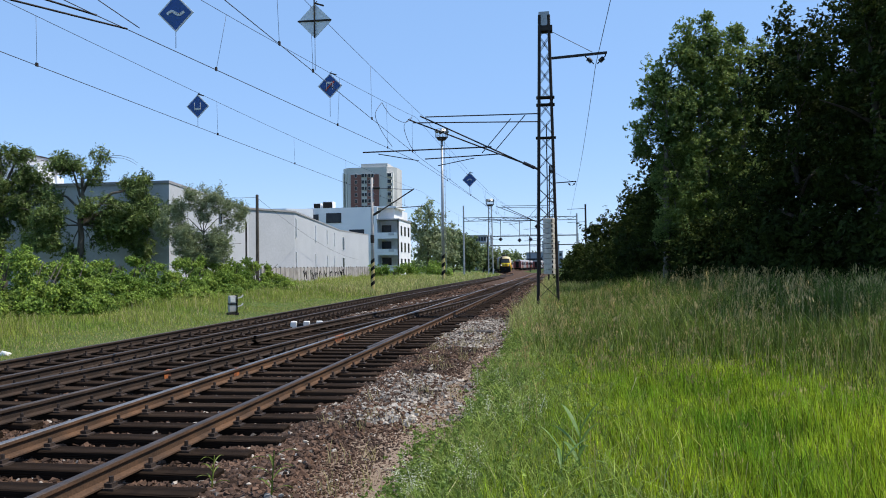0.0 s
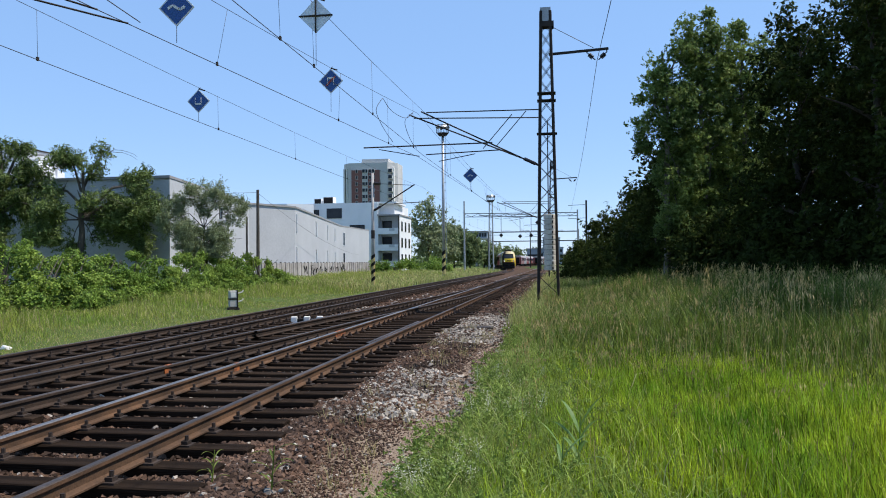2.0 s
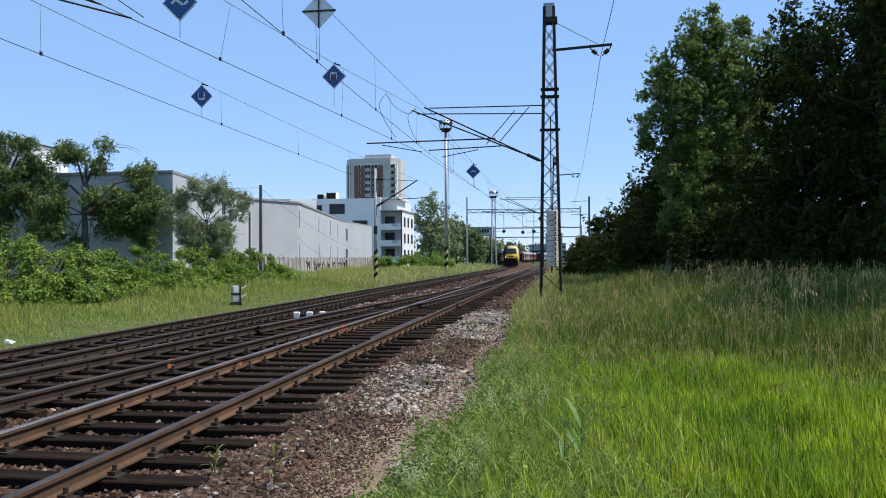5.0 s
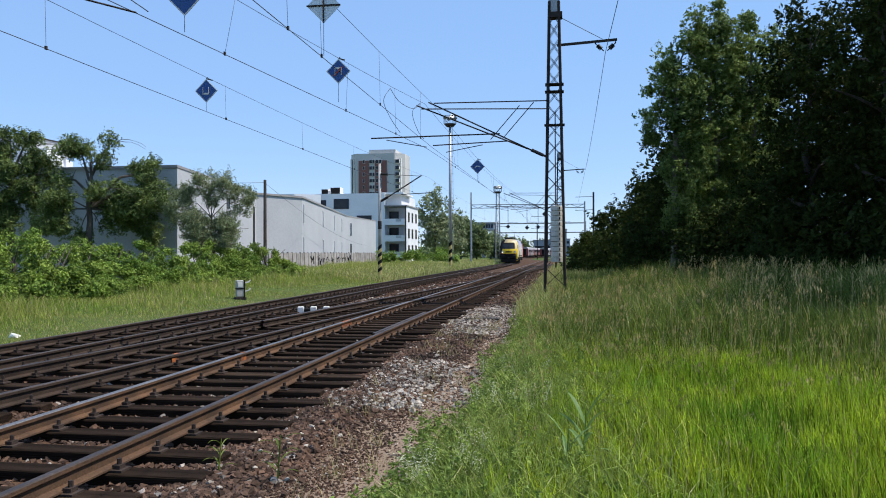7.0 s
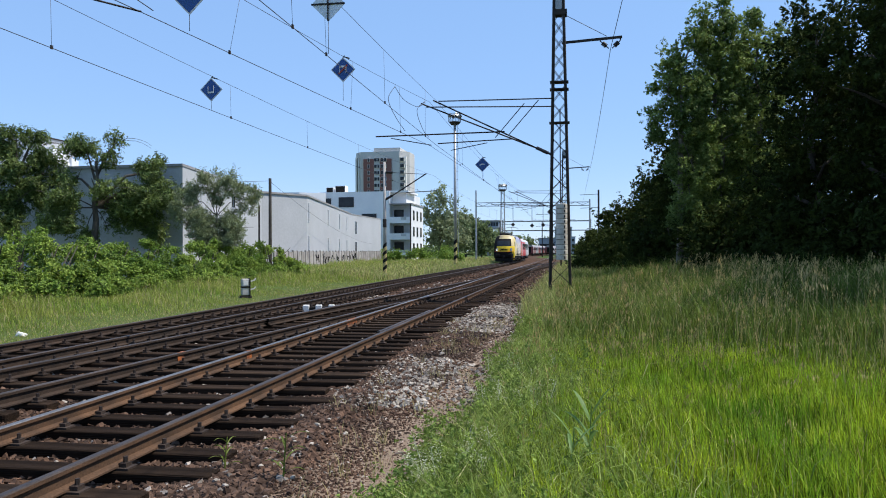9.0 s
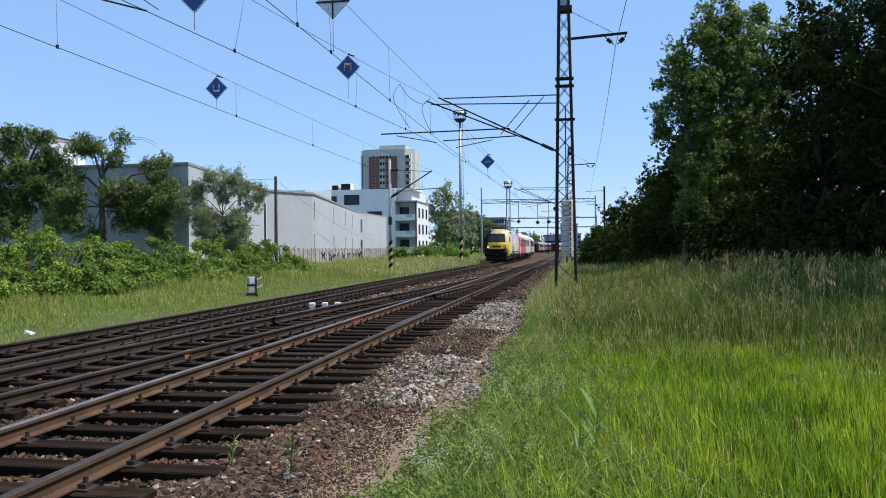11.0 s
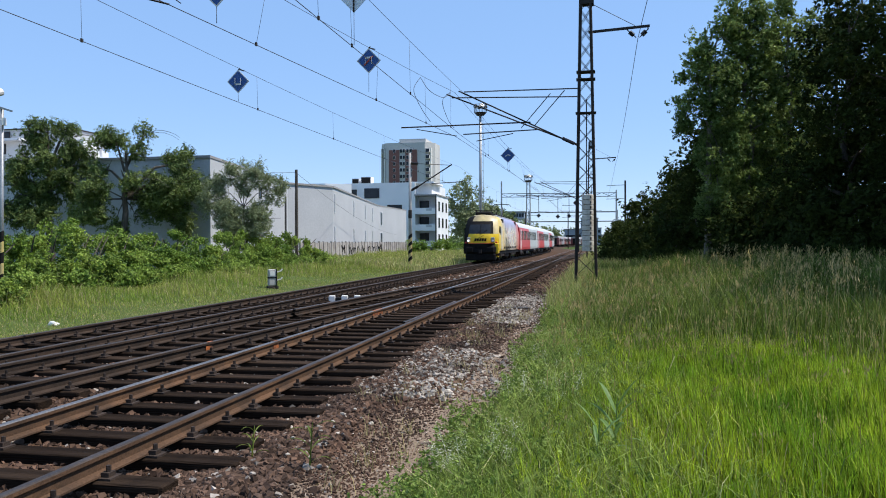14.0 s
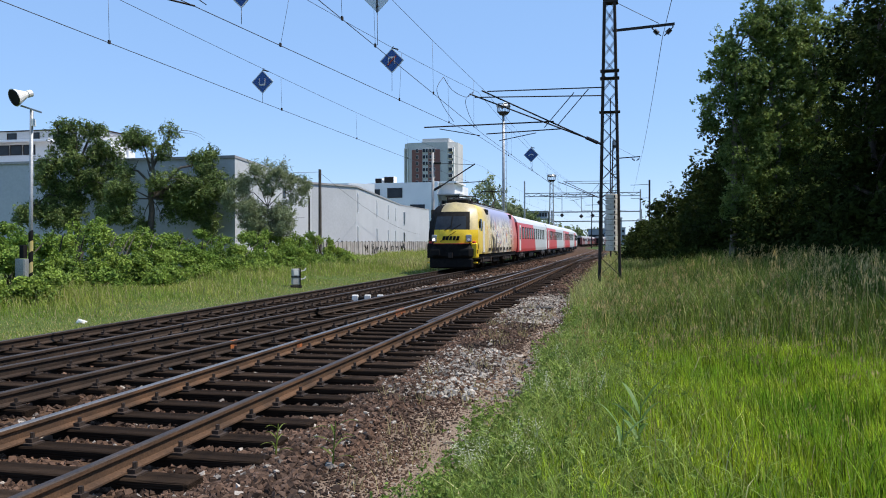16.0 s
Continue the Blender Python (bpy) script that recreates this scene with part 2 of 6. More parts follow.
def ground_material():
    """Soil, gravel path and ballast bed by their place across the line, all in one sheet."""
    m = mat("ground_soil", (0.105, 0.062, 0.038), (0.056, 0.036, 0.025), 0.6, 25, 0.95, 0, 0.6, 0.35, depth=0.05, coords="World", spec=0.08)
    t = m.node_tree
    n, l = t.nodes, t.links
    sep = n.new("ShaderNodeSeparateXYZ")
    l.new(n.new("ShaderNodeNewGeometry").outputs["Position"], sep.inputs[0])
    wob = n.new("ShaderNodeTexNoise")
    wob.inputs["Scale"].default_value, wob.inputs["Detail"].default_value = 0.7, 6
    l.new(n.new("ShaderNodeNewGeometry").outputs["Position"], wob.inputs["Vector"])
    add = n.new("ShaderNodeMath")
    add.operation = "MULTIPLY_ADD"
    add.inputs[1].default_value = 1.6
    # beyond the gantry the bed follows the line's curve
    swing, shift = n.new("ShaderNodeMapRange"), n.new("ShaderNodeMath")
    swing.interpolation_type = "SMOOTHSTEP"
    swing.inputs["From Min"].default_value, swing.inputs["From Max"].default_value, swing.inputs["To Max"].default_value = 148.0, 268.0, 10.5
    shift.operation = "ADD"
    l.new(sep.outputs["Y"], swing.inputs["Value"]), l.new(swing.outputs[0], shift.inputs[0]), l.new(sep.outputs["X"], shift.inputs[1])
    l.new(wob.outputs["Fac"], add.inputs[0]), l.new(shift.outputs[0], add.inputs[2])
    base = n["Hue/Saturation/Value"].outputs[0]
    cur = base
    # grass soil right of the path and left of the far track
    for lo, hi, col in ((-2.0, -1.2, (0.225, 0.165, 0.118)), (-0.55, -0.15, (0.060, 0.085, 0.022)), (-10.3, -10.9, (0.075, 0.105, 0.026))):
        r = n.new("ShaderNodeMapRange")
        r.inputs["From Min"].default_value, r.inputs["From Max"].default_value = lo, hi
        l.new(add.outputs[0], r.inputs["Value"])
        x = n.new("ShaderNodeMix")
        x.data_type = "RGBA"
        x.inputs["B"].default_value = (*col, 1)
        fac = r.outputs[0]
        if lo == -2.0:
            ry, mu = n.new("ShaderNodeMapRange"), n.new("ShaderNodeMath")
            ry.inputs["From Min"].default_value, ry.inputs["From Max"].default_value = 29.0, 23.0
            mu.operation = "MULTIPLY"
            l.new(sep.outputs["Y"], ry.inputs["Value"]), l.new(fac, mu.inputs[0]), l.new(ry.outputs[0], mu.inputs[1])
            fac = mu.outputs[0]
        l.new(fac, x.inputs["Factor"]), l.new(cur, x.inputs["A"])
        cur = x.outputs["Result"]
    l.new(cur, n["Principled BSDF"].inputs["Base Color"])
    return m


GROUND = ground_material()


# ---- mesh helpers ----
def part(name, bm, material, parent=None, label="", smooth=False):
    me = bpy.data.meshes.new(name)
    bm.to_mesh(me)
    bm.free()
    if smooth:
        me.shade_smooth()
    me.materials.append(material)
    ob = new(name, me)
    ob.parent = parent
    if label:
        tagged(ob, label)
    return ob


def piece(name, me, parent, m):
    ob = new(name, me)
    ob.parent = parent
    ob.matrix_basis = m
    return ob


def thing(name, label, category, m=None, group="", kind=""):
    ob = tagged(new(name), label, category, group, kind)
    if m is not None:
        ob.matrix_basis = m
    return ob


def fast_mesh(name, V, F, material):
    V, F = np.asarray(V, np.float32), np.asarray(F, np.int32)
    me = bpy.data.meshes.new(name)
    me.vertices.add(len(V))
    me.vertices.foreach_set("co", V.ravel())
    me.loops.add(F.size)
    me.loops.foreach_set("vertex_index", F.ravel())
    me.polygons.add(len(F))
    me.polygons.foreach_set("loop_start", np.arange(0, F.size, F.shape[1], dtype=np.int32))
    me.update(calc_edges=True)
    me.materials.append(material)
    me.shade_flat()
    return me


def box(bm, x0, x1, y0, y1, z0, z1, bevel=0.0):
    v = bmesh.ops.create_cube(bm, size=1, matrix=Matrix.Translation(((x0 + x1) / 2, (y0 + y1) / 2, (z0 + z1) / 2)) @ Matrix.Diagonal((abs(x1 - x0), abs(y1 - y0), abs(z1 - z0), 1)))["verts"]
    if bevel:
        bmesh.ops.bevel(bm, geom=list({e for q in v for e in q.link_edges}), offset=bevel, segments=1, affect="EDGES")
    return bm


def boxed(*args, bevel=0.0):
    return box(bmesh.new(), *args, bevel=bevel)


def rod(bm, a, b, r, r2=None, n=8):
    a, b = Vector(a), Vector(b)
    d = b - a
    q = d.to_track_quat("Z", "Y").to_matrix().to_4x4()
    bmesh.ops.create_cone(bm, cap_ends=True, segments=n, radius1=r, radius2=r if r2 is None else r2, depth=d.length,
                          matrix=Matrix.Translation((a + b) / 2) @ q)
    return bm


def bar(bm, a, b, w, h):
    """A square bar from a to b."""
    a, b = Vector(a), Vector(b)
    d = b - a
    q = d.to_track_quat("Z", "Y").to_matrix().to_4x4()
    bmesh.ops.create_cube(bm, size=1, matrix=Matrix.Translation((a + b) / 2) @ q @ Matrix.Diagonal((w, h, d.length, 1)))
    return bm


def tube(name, points, r, material, parent=None, label=""):
    """A round wire through points, as a mesh."""
    bm = bmesh.new()
    pts = [Vector(points[0])]
    for q in points[1:]:
        if (Vector(q) - pts[-1]).length > 1e-4:
            pts.append(Vector(q))
    rings = []
    for i, p in enumerate(pts):
        d = (pts[min(i + 1, len(pts) - 1)] - pts[max(i - 1, 0)]).normalized()
        u = d.cross(Vector((0.31, 0.17, 0.93)))
        if u.length < 0.2:
            u = d.cross(Vector((1, 0, 0)))
        u.normalize()
        v = d.cross(u)
        rings.append([bm.verts.new(p + (u * math.cos(k * 1.2566) + v * math.sin(k * 1.2566)) * r) for k in range(5)])
    for a, b in zip(rings, rings[1:]):
        for k in range(5):
            bm.faces.new((a[k], a[(k + 1) % 5], b[(k + 1) % 5], b[k]))
    bm.faces.new(rings[0][::-1]), bm.faces.new(rings[-1])
    return part(name, bm, material, parent, label, smooth=True)


def prism(bm, outline, z0, z1):
    """An upright block over an outline of (x, y)."""
    lo = [bm.verts.new((x, y, z0)) for x, y in outline]
    hi = [bm.verts.new((x, y, z1)) for x, y in outline]
    k = len(outline)
    for i in range(k):
        bm.faces.new((lo[i], lo[(i + 1) % k], hi[(i + 1) % k], hi[i]))
    bm.faces.new(hi), bm.faces.new(lo[::-1])
    bmesh.ops.recalc_face_normals(bm, faces=bm.faces)
    return bm


def smoothstep(a, b, x):
    t = np.clip((x - a) / (b - a), 0, 1)
    return t * t * (3 - 2 * t)


def ground_height(x, y):
    """The bed lies level; the meadow rises a little to the wood, the verge to the hedge."""
    x, y = np.asarray(x, float), np.asarray(y, float)
    z = 0.45 * smoothstep(-0.6, 6, x) * smoothstep(9, 22, y) * (1 - smoothstep(90, 140, y))
    z = z + 0.10 * smoothstep(-1.9, -0.8, x)
    z = z + 0.30 * smoothstep(-12.0, -17, x)
    z = z + 0.035 * np.sin(x * 1.7 + 0.6 * np.sin(y * 0.8)) * np.sin(y * 1.3) * smoothstep(0.4, 2.0, np.abs(x + 6.2) - 4.4)
    bed = smoothstep(-2.2, -2.9, x) * smoothstep(-11.6, -11.0, x)
    return z - 0.10 - 0.01 * bed + 0.06 * smoothstep(-3.4, -2.6, x) * smoothstep(-1.4, -2.2, x)


# ---- structure ----
def build_ground():
    xs = np.unique(np.r_[-2500, -900, -300, -120, np.arange(-60, -20, 2.0), np.arange(-20, 12, 0.35), np.arange(12, 40, 2.0), 60, 120, 300, 900, 2500])
    ys = np.unique(np.r_[-600, -100, -20, np.arange(-5, 45, 0.5), np.arange(45, 140, 3.0), 200, 300, 500, 1000, 2500, 4500])
    X, Y = np.meshgrid(xs, ys)
    V = np.c_[X.ravel(), Y.ravel(), ground_height(X, Y).ravel()]
    i = np.arange(len(xs) * len(ys)).reshape(len(ys), len(xs))
    F = np.c_[i[:-1, :-1].ravel(), i[:-1, 1:].ravel(), i[1:, 1:].ravel(), i[1:, :-1].ravel()]
    me = fast_mesh("ground", V, F, GROUND)
    me.shade_smooth()
    return tagged(new("ground", me), "brown gravel and soil with green verges", "ground", kind="structure")


GROUND_SHEET = build_ground()

# track lines across the plan: centre of each track at y
FAR_X, NEAR_X = -9.52, -4.62


def far_line(y):
    """The far track swings over to a parallel road of the station yard beyond the gantry."""
    return FAR_X - 0.24 * min(1.0, max(0.0, (y - 12.0) / 30.0)) - 9.8 * float(smoothstep(148.0, 268.0, y))


def near_line(y):
    return NEAR_X


def mid_line(y):
    """The branch that leaves the near track on the viewer's side of the points."""
    s = max(0.0, 62.0 - y)
    return NEAR_X - 0.00125 * s * s if s < 38 else NEAR_X - 0.00125 * 38 * 38 - 0.0475 * (s - 38) * 1.35


def rail_mesh(line, offset, y0, y1, step, top, head_mat, side_mat=None):
    """A flat-bottomed rail: foot, web and head, along the line."""
    prof = [(-0.07, 0.0), (0.07, 0.0), (0.07, 0.015), (0.012, 0.035), (0.012, 0.11), (0.036, 0.125), (0.036, 0.155), (0.026, 0.165),
            (-0.026, 0.165), (-0.036, 0.155), (-0.036, 0.125), (-0.012, 0.11), (-0.012, 0.035), (-0.07, 0.015)]
    ys = np.arange(y0, y1 + 0.01, step)
    V, F = [], []
    k = len(prof)
    for y in ys:
        x = line(y) + offset
        V += [(x + px, y, top - 0.165 + pz) for px, pz in prof]
    for j in range(len(ys) - 1):
        for i in range(k):
            F.append((j * k + i, j * k + (i + 1) % k, (j + 1) * k + (i + 1) % k, (j + 1) * k + i))
    me = fast_mesh("rail", V, F, side_mat or RAIL_SIDE)
    me.materials.append(head_mat)
    idx = np.array([1 if (f % k) in (6, 7, 8) else 0 for f in range(len(F))], np.int32)
    me.polygons.foreach_set("material_index", idx)
    return me


def sleeper_mesh(width):
    bm = boxed(-width / 2, width / 2, -0.125, 0.125, -0.15, 0.0, bevel=0.012)
    me = bpy.data.meshes.new("sleeper")
    bm.to_mesh(me)
    bm.free()
    me.materials.append(SLEEPER)
    return me


def clip_mesh():
    bm = boxed(-0.17, 0.17, -0.08, 0.08, 0.0, 0.02)
    for s in (-1, 1):
        box(bm, s * 0.065, s * 0.135, -0.045, 0.045, 0.02, 0.055)
        rod(bm, (s * 0.105, 0, 0.05), (s * 0.105, 0, 0.105), 0.02, n=6)
    me = bpy.data.meshes.new("fastening")
    bm.to_mesh(me)
    bm.free()
    me.materials.append(CLIP)
    return me


def siding_line(y):
    """A siding that leaves the near track beyond the points."""
    s = y - 64.0
    return NEAR_X + 0.0011 * s * s if s < 44 else NEAR_X + 0.0011 * 44 * 44 + min(0.0968 * (s - 44), 2.4)


HEAD = 0.17
GAUGE = 1.505
CLIPS = clip_mesh()


def build_tracks():
    rnd = random.Random(5)
    near = thing("near_track", "rusty railway track on dark wooden sleepers with stony ballast", "railway track", kind="structure")
    mid = thing("branch_track", "branching railway track of a turnout, brown rusty rails", "railway track", kind="structure")
    siding = thing("siding_track", "rusty siding track branching off beyond the points", "railway track", kind="structure")
    far = thing("far_track", "farther railway track beside the grassy verge", "railway track", kind="structure")
    for name, root, line, y0, y1, heads in (("side", siding, siding_line, 64.0, 330.0, (RAIL_TOP, RAIL_TOP)), ("near", near, near_line, -40.0, 320.0, (RAIL_SHINY, RAIL_TOP)), ("mid", mid, mid_line, -40.0, 62.0, (RAIL_TOP, RAIL_TOP)),
                                            ("far", far, far_line, -40.0, 330.0, (RAIL_TOP, RAIL_TOP))):
        for s, hm in zip((-1, 1), heads):
            ob = new("rail", rail_mesh(line, s * GAUGE / 2, y0, y1, 2.0, HEAD, hm, RAIL_SIDE if name == "near" else RAIL_DULL))
            ob.parent = root
    # check rails of the crossing
    ob = new("check_rail", rail_mesh(mid_line, -GAUGE / 2 + 0.10, 18.6, 26.6, 1.0, HEAD + 0.012, RAIL_TOP, RAIL_DULL))
    ob.parent = mid
    ob = new("check_rail", rail_mesh(near_line, GAUGE / 2 - 0.10, 16.0, 22.5, 1.0, HEAD + 0.002, RAIL_TOP))
    ob.parent = near
    wide, plain = sleeper_mesh(1.0), sleeper_mesh(2.55)
    y = -9.6
    while y < 75:
        jit = rnd.uniform(-0.03, 0.03)
        right = NEAR_X + GAUGE / 2 + rnd.uniform(0.50, 0.95)
        left = (mid_line(y) if y < 52 else near_line(y)) - GAUGE / 2 - rnd.uniform(0.4, 0.6)
        gap = mid_line(y) + GAUGE / 2 < NEAR_X - GAUGE / 2 - 0.55
        spans = [(NEAR_X - GAUGE / 2 - 0.5, right)] if gap and y < 9 else [(left, right)]
        if gap and y < 9:
            spans.append((left, mid_line(y) + GAUGE / 2 + 0.3))
        for a, b in spans:
            o = piece("sleeper", wide, near, pose((a + b) / 2, y + jit, HEAD - 0.185, 0, rnd.uniform(-0.3, 0.3), rnd.uniform(-0.8, 0.8)))
            o.scale = (b - a, rnd.uniform(0.92, 1.08), 1)
        for x in {near_line(y) - GAUGE / 2, near_line(y) + GAUGE / 2}:
            piece("fastening", CLIPS, near, pose(x, y + jit, HEAD - 0.185))
        if y < 60:
            for x in (mid_line(y) - GAUGE / 2, mid_line(y) + GAUGE / 2):
                piece("fastening", CLIPS, mid, pose(x, y + jit, HEAD - 0.185))
        y += 0.66
    y = -9.5
    while y < 80:
        jit = rnd.uniform(-0.03, 0.03)
        piece("sleeper", plain, far, pose(far_line(y) + rnd.uniform(-0.05, 0.05), y + jit, HEAD - 0.185, 0, 0, rnd.uniform(-0.8, 0.8)))
        for s in (-1, 1):
            piece("fastening", CLIPS, far, pose(far_line(y) + s * GAUGE / 2, y + jit, HEAD - 0.185))
        y += 0.62
    y = 76.0
    while y < 120:
        piece("sleeper", plain, siding, pose(siding_line(y), y, HEAD - 0.185))
        piece("sleeper", plain, near, pose(near_line(y), y + 0.1, HEAD - 0.19))
        piece("sleeper", plain, far, pose(far_line(y), y + 4.2, HEAD - 0.185))
        y += 0.7
    # orange spray marks on the rails
    for x, yy, ln, ro in ((NEAR_X - GAUGE / 2, 18.9, 0.9, near), (NEAR_X - GAUGE / 2, 12.6, 0.22, near), (mid_line(12.3) + GAUGE / 2, 12.3, 0.3, mid)):
        bm = boxed(x + 0.013, x + 0.0165, yy - ln / 2, yy + ln / 2, HEAD - 0.13, HEAD - 0.055)
        box(bm, x - 0.03, x + 0.03, yy - ln / 2 + 0.05, yy + ln / 2 - 0.05, HEAD - 0.001, HEAD + 0.003)
        part("paint_mark", bm, ORANGE, ro, "orange spray paint mark")


build_tracks()


# ---- vegetation ----
def leaf_cards(rng, centers, radii, count, size, flat=0.35, droop=0.0, slim=0.45, rise=-0.25):
    """Leaf quads spread through clumps: an array of folded quads with random turns."""
    sprays = max(1, count // 9)
    k = rng.integers(0, len(centers), sprays)
    d = rng.normal(size=(sprays, 3))
    d /= np.linalg.norm(d, axis=1)[:, None]
    r = radii[k] * rng.random(sprays) ** 0.45
    c = centers[k] + d * r[:, None] * np.array([1, 1, 0.8])
    c[:, 2] -= droop * rng.random(sprays) * radii[k]
    # each spray is a short twig of leaves that points outwards and droops a little
    way = d + rng.normal(size=(sprays, 3)) * 0.5 + np.array([0, 0, rise])
    way /= np.linalg.norm(way, axis=1)[:, None]
    j = rng.integers(0, sprays, count)
    c, d = c[j] + way[j] * (rng.random(count) * size * 3.2)[:, None] + rng.normal(size=(count, 3)) * size * 0.55, d[j]
    n = d * 0.6 + rng.normal(size=(count, 3)) * 0.6 + np.array([0, 0, flat])
    n /= np.linalg.norm(n, axis=1)[:, None]
    u = np.cross(n, rng.normal(size=(count, 3)))
    u /= np.linalg.norm(u, axis=1)[:, None]
    v = np.cross(n, u)
    s = size * rng.uniform(0.6, 1.4, count)[:, None]
    p = np.stack([c - u * s, c - v * s * slim + n * s * 0.12, c + u * s, c + v * s * slim + n * s * 0.12], 1)
    F = np.arange(count * 4).reshape(-1, 4)
    return p.reshape(-1, 3), F


def branchy(bm, base, top, r, rng, limbs, spread, low=0.35):
    """A tapered, slightly bent trunk with limbs; gives the limbs' ends."""
    base, top = Vector(base), Vector(top)
    k = 6
    pts = [base.lerp(top, i / k) + Vector((rng.normal() * 0.12, rng.normal() * 0.12, 0)) * (0 < i) for i in range(k + 1)]
    for i in range(k):
        rod(bm, pts[i], pts[i + 1], r * (1 - 0.8 * i / k), r * (1 - 0.8 * (i + 1) / k), n=9)
    ends = []
    h = (top - base).length
    for j in range(limbs):
        f = low + (1 - low) * (j + 0.5) / limbs * 0.95
        p = base.lerp(top, f)
        ang = j * 2.4 + rng.normal() * 0.3
        ln = spread * (1.1 - 0.6 * f) * rng.uniform(0.7, 1.2)
        mid_p = p + Vector((math.cos(ang) * ln * 0.5, math.sin(ang) * ln * 0.5, ln * 0.25))
        end = p + Vector((math.cos(ang) * ln, math.sin(ang) * ln, ln * rng.uniform(0.35, 0.7)))
        rr = r * (1 - 0.8 * f) * 0.55 + 0.01
        rod(bm, p, mid_p, rr, rr * 0.7, n=6), rod(bm, mid_p, end, rr * 0.7, rr * 0.25, n=6)
        ends += [mid_p, end]
    return ends


def tree(name, label, x, y, h, lobes, count, size, leaf, bark, seed, trunk=0.22, limbs=9, spread=2.5, clump=0.7, low=0.35, group="", clumps=90, lean=(0, 0), slim=0.45, droop=0.0, rise=-0.25, reach=False):
    """lobes: (dx, dy, z, rx, ry, rz) ellipsoids within which the clumps of leaves sit."""
    rng = np.random.default_rng(seed)
    z0 = float(ground_height(x, y))
    root = thing(name, label, "tree", pose(x, y, z0 - 0.05), group)
    bm = bmesh.new()
    ends = branchy(bm, (0, 0, 0), (lean[0], lean[1], h * 0.9), trunk, rng, limbs, spread, low)
    if reach:
        # a bent limb from the trunk to the middle of each lobe of the crown
        for dx, dy, z, rx, ry, rz in lobes:
            side = math.hypot(dx, dy)
            foot_z = max(h * 0.55, min(h * 0.76, z - 0.75 * side))
            f = foot_z / (h * 0.9)
            p0, p2 = Vector((lean[0] * f, lean[1] * f, foot_z)), Vector((dx, dy, z - rz * 0.2))
            p1 = p0.lerp(p2, 0.55) + Vector((0, 0, 0.22 * side))
            w = trunk * (0.24 + 0.05 * min(side, 3)) * (0.5 if z < h * 0.65 else 1.0)
            rod(bm, p0, p1, w, w * 0.7, n=6), rod(bm, p1, p2, w * 0.7, w * 0.3, n=6)
            for q in range(4):
                tip = p2 + Vector((rng.normal() * rx * 0.6, rng.normal() * ry * 0.6, rng.normal() * rz * 0.5))
                rod(bm, p1.lerp(p2, 0.4 + 0.15 * q), tip, w * 0.32, 0.012, n=5)
    if name == "ash_tree":
        # a few bare, curling twigs at the crown's edge
        for q in range(4):
            p0 = Vector((1.12, 1.03, 8.73)) if q < 2 else Vector(ends[-1 - 2 * (q % limbs)])
            for step in range(5):
                p1 = p0 + Vector((0.42, rng.normal() * 0.1, 0.10 - 0.09 * step + rng.normal() * 0.06))
                rod(bm, p0, p1, 0.022 - 0.003 * step, 0.019 - 0.003 * step, n=5)
                p0 = p1
    part("trunk", bm, bark, root)
    L = np.array(lobes, float)
    w = (L[:, 3] * L[:, 4] * L[:, 5]) ** 0.7
    k = rng.choice(len(L), clumps, p=w / w.sum())
    d = rng.normal(size=(clumps, 3))
    d /= np.linalg.norm(d, axis=1)[:, None]
    c = L[k, :3] + d * L[k, 3:] * (rng.random(clumps) ** (0.75 if name == "ash_tree" else 0.4) * (1.12 if name == "ash_tree" else 1.0))[:, None]
    V, F = leaf_cards(rng, c, clump * rng.uniform(0.5, 1.4, clumps), count, size, 0.35, droop, slim, rise)
    crown = new("crown", fast_mesh("crown", V, F, leaf))
    crown.parent = root
    return root


def blades(rng, x, y, h, w, lean):
    """Grass blades: each a tapered strip of three triangles that bends to one side."""
    n = len(x)
    z = ground_height(x, y) - 0.02
    a = rng.random(n) * 2 * np.pi
    ux, uy = np.cos(a) * w / 2, np.sin(a) * w / 2
    b = rng.random(n) * 2 * np.pi
    lx, ly = np.cos(b) * lean * h - 0.06 * h, np.sin(b) * lean * h
    V = np.zeros((n, 5, 3))
    V[:, 0] = np.c_[x - ux, y - uy, z]
    V[:, 1] = np.c_[x + ux, y + uy, z]
    V[:, 2] = np.c_[x - ux * 0.7 + lx * 0.35, y - uy * 0.7 + ly * 0.35, z + h * 0.6]
    V[:, 3] = np.c_[x + ux * 0.7 + lx * 0.35, y + uy * 0.7 + ly * 0.35, z + h * 0.6]
    V[:, 4] = np.c_[x + lx, y + ly, z + h * (1 - 0.3 * lean)]
    i = (np.arange(n) * 5)[:, None]
    F = np.concatenate([i + np.array([[0, 1, 3]]), i + np.array([[0, 3, 2]]), i + np.array([[2, 3, 4]])], 0)
    return V.reshape(-1, 3), F


def grass(name, label, x, y, h, w, lean, material, rng):
    V, F = blades(rng, x, y, h, w, lean)
    tagged(new(name, fast_mesh(name, V, F, material)), label, "grass", kind="stuff")


def path_edge(y):
    return -1.22 + 0.12 * smoothstep(7.0, 11.0, y) - 0.16 * smoothstep(18.0, 27.0, y) + 0.12 * np.sin(y * 0.9) + 0.09 * np.sin(y * 2.3 + 1)


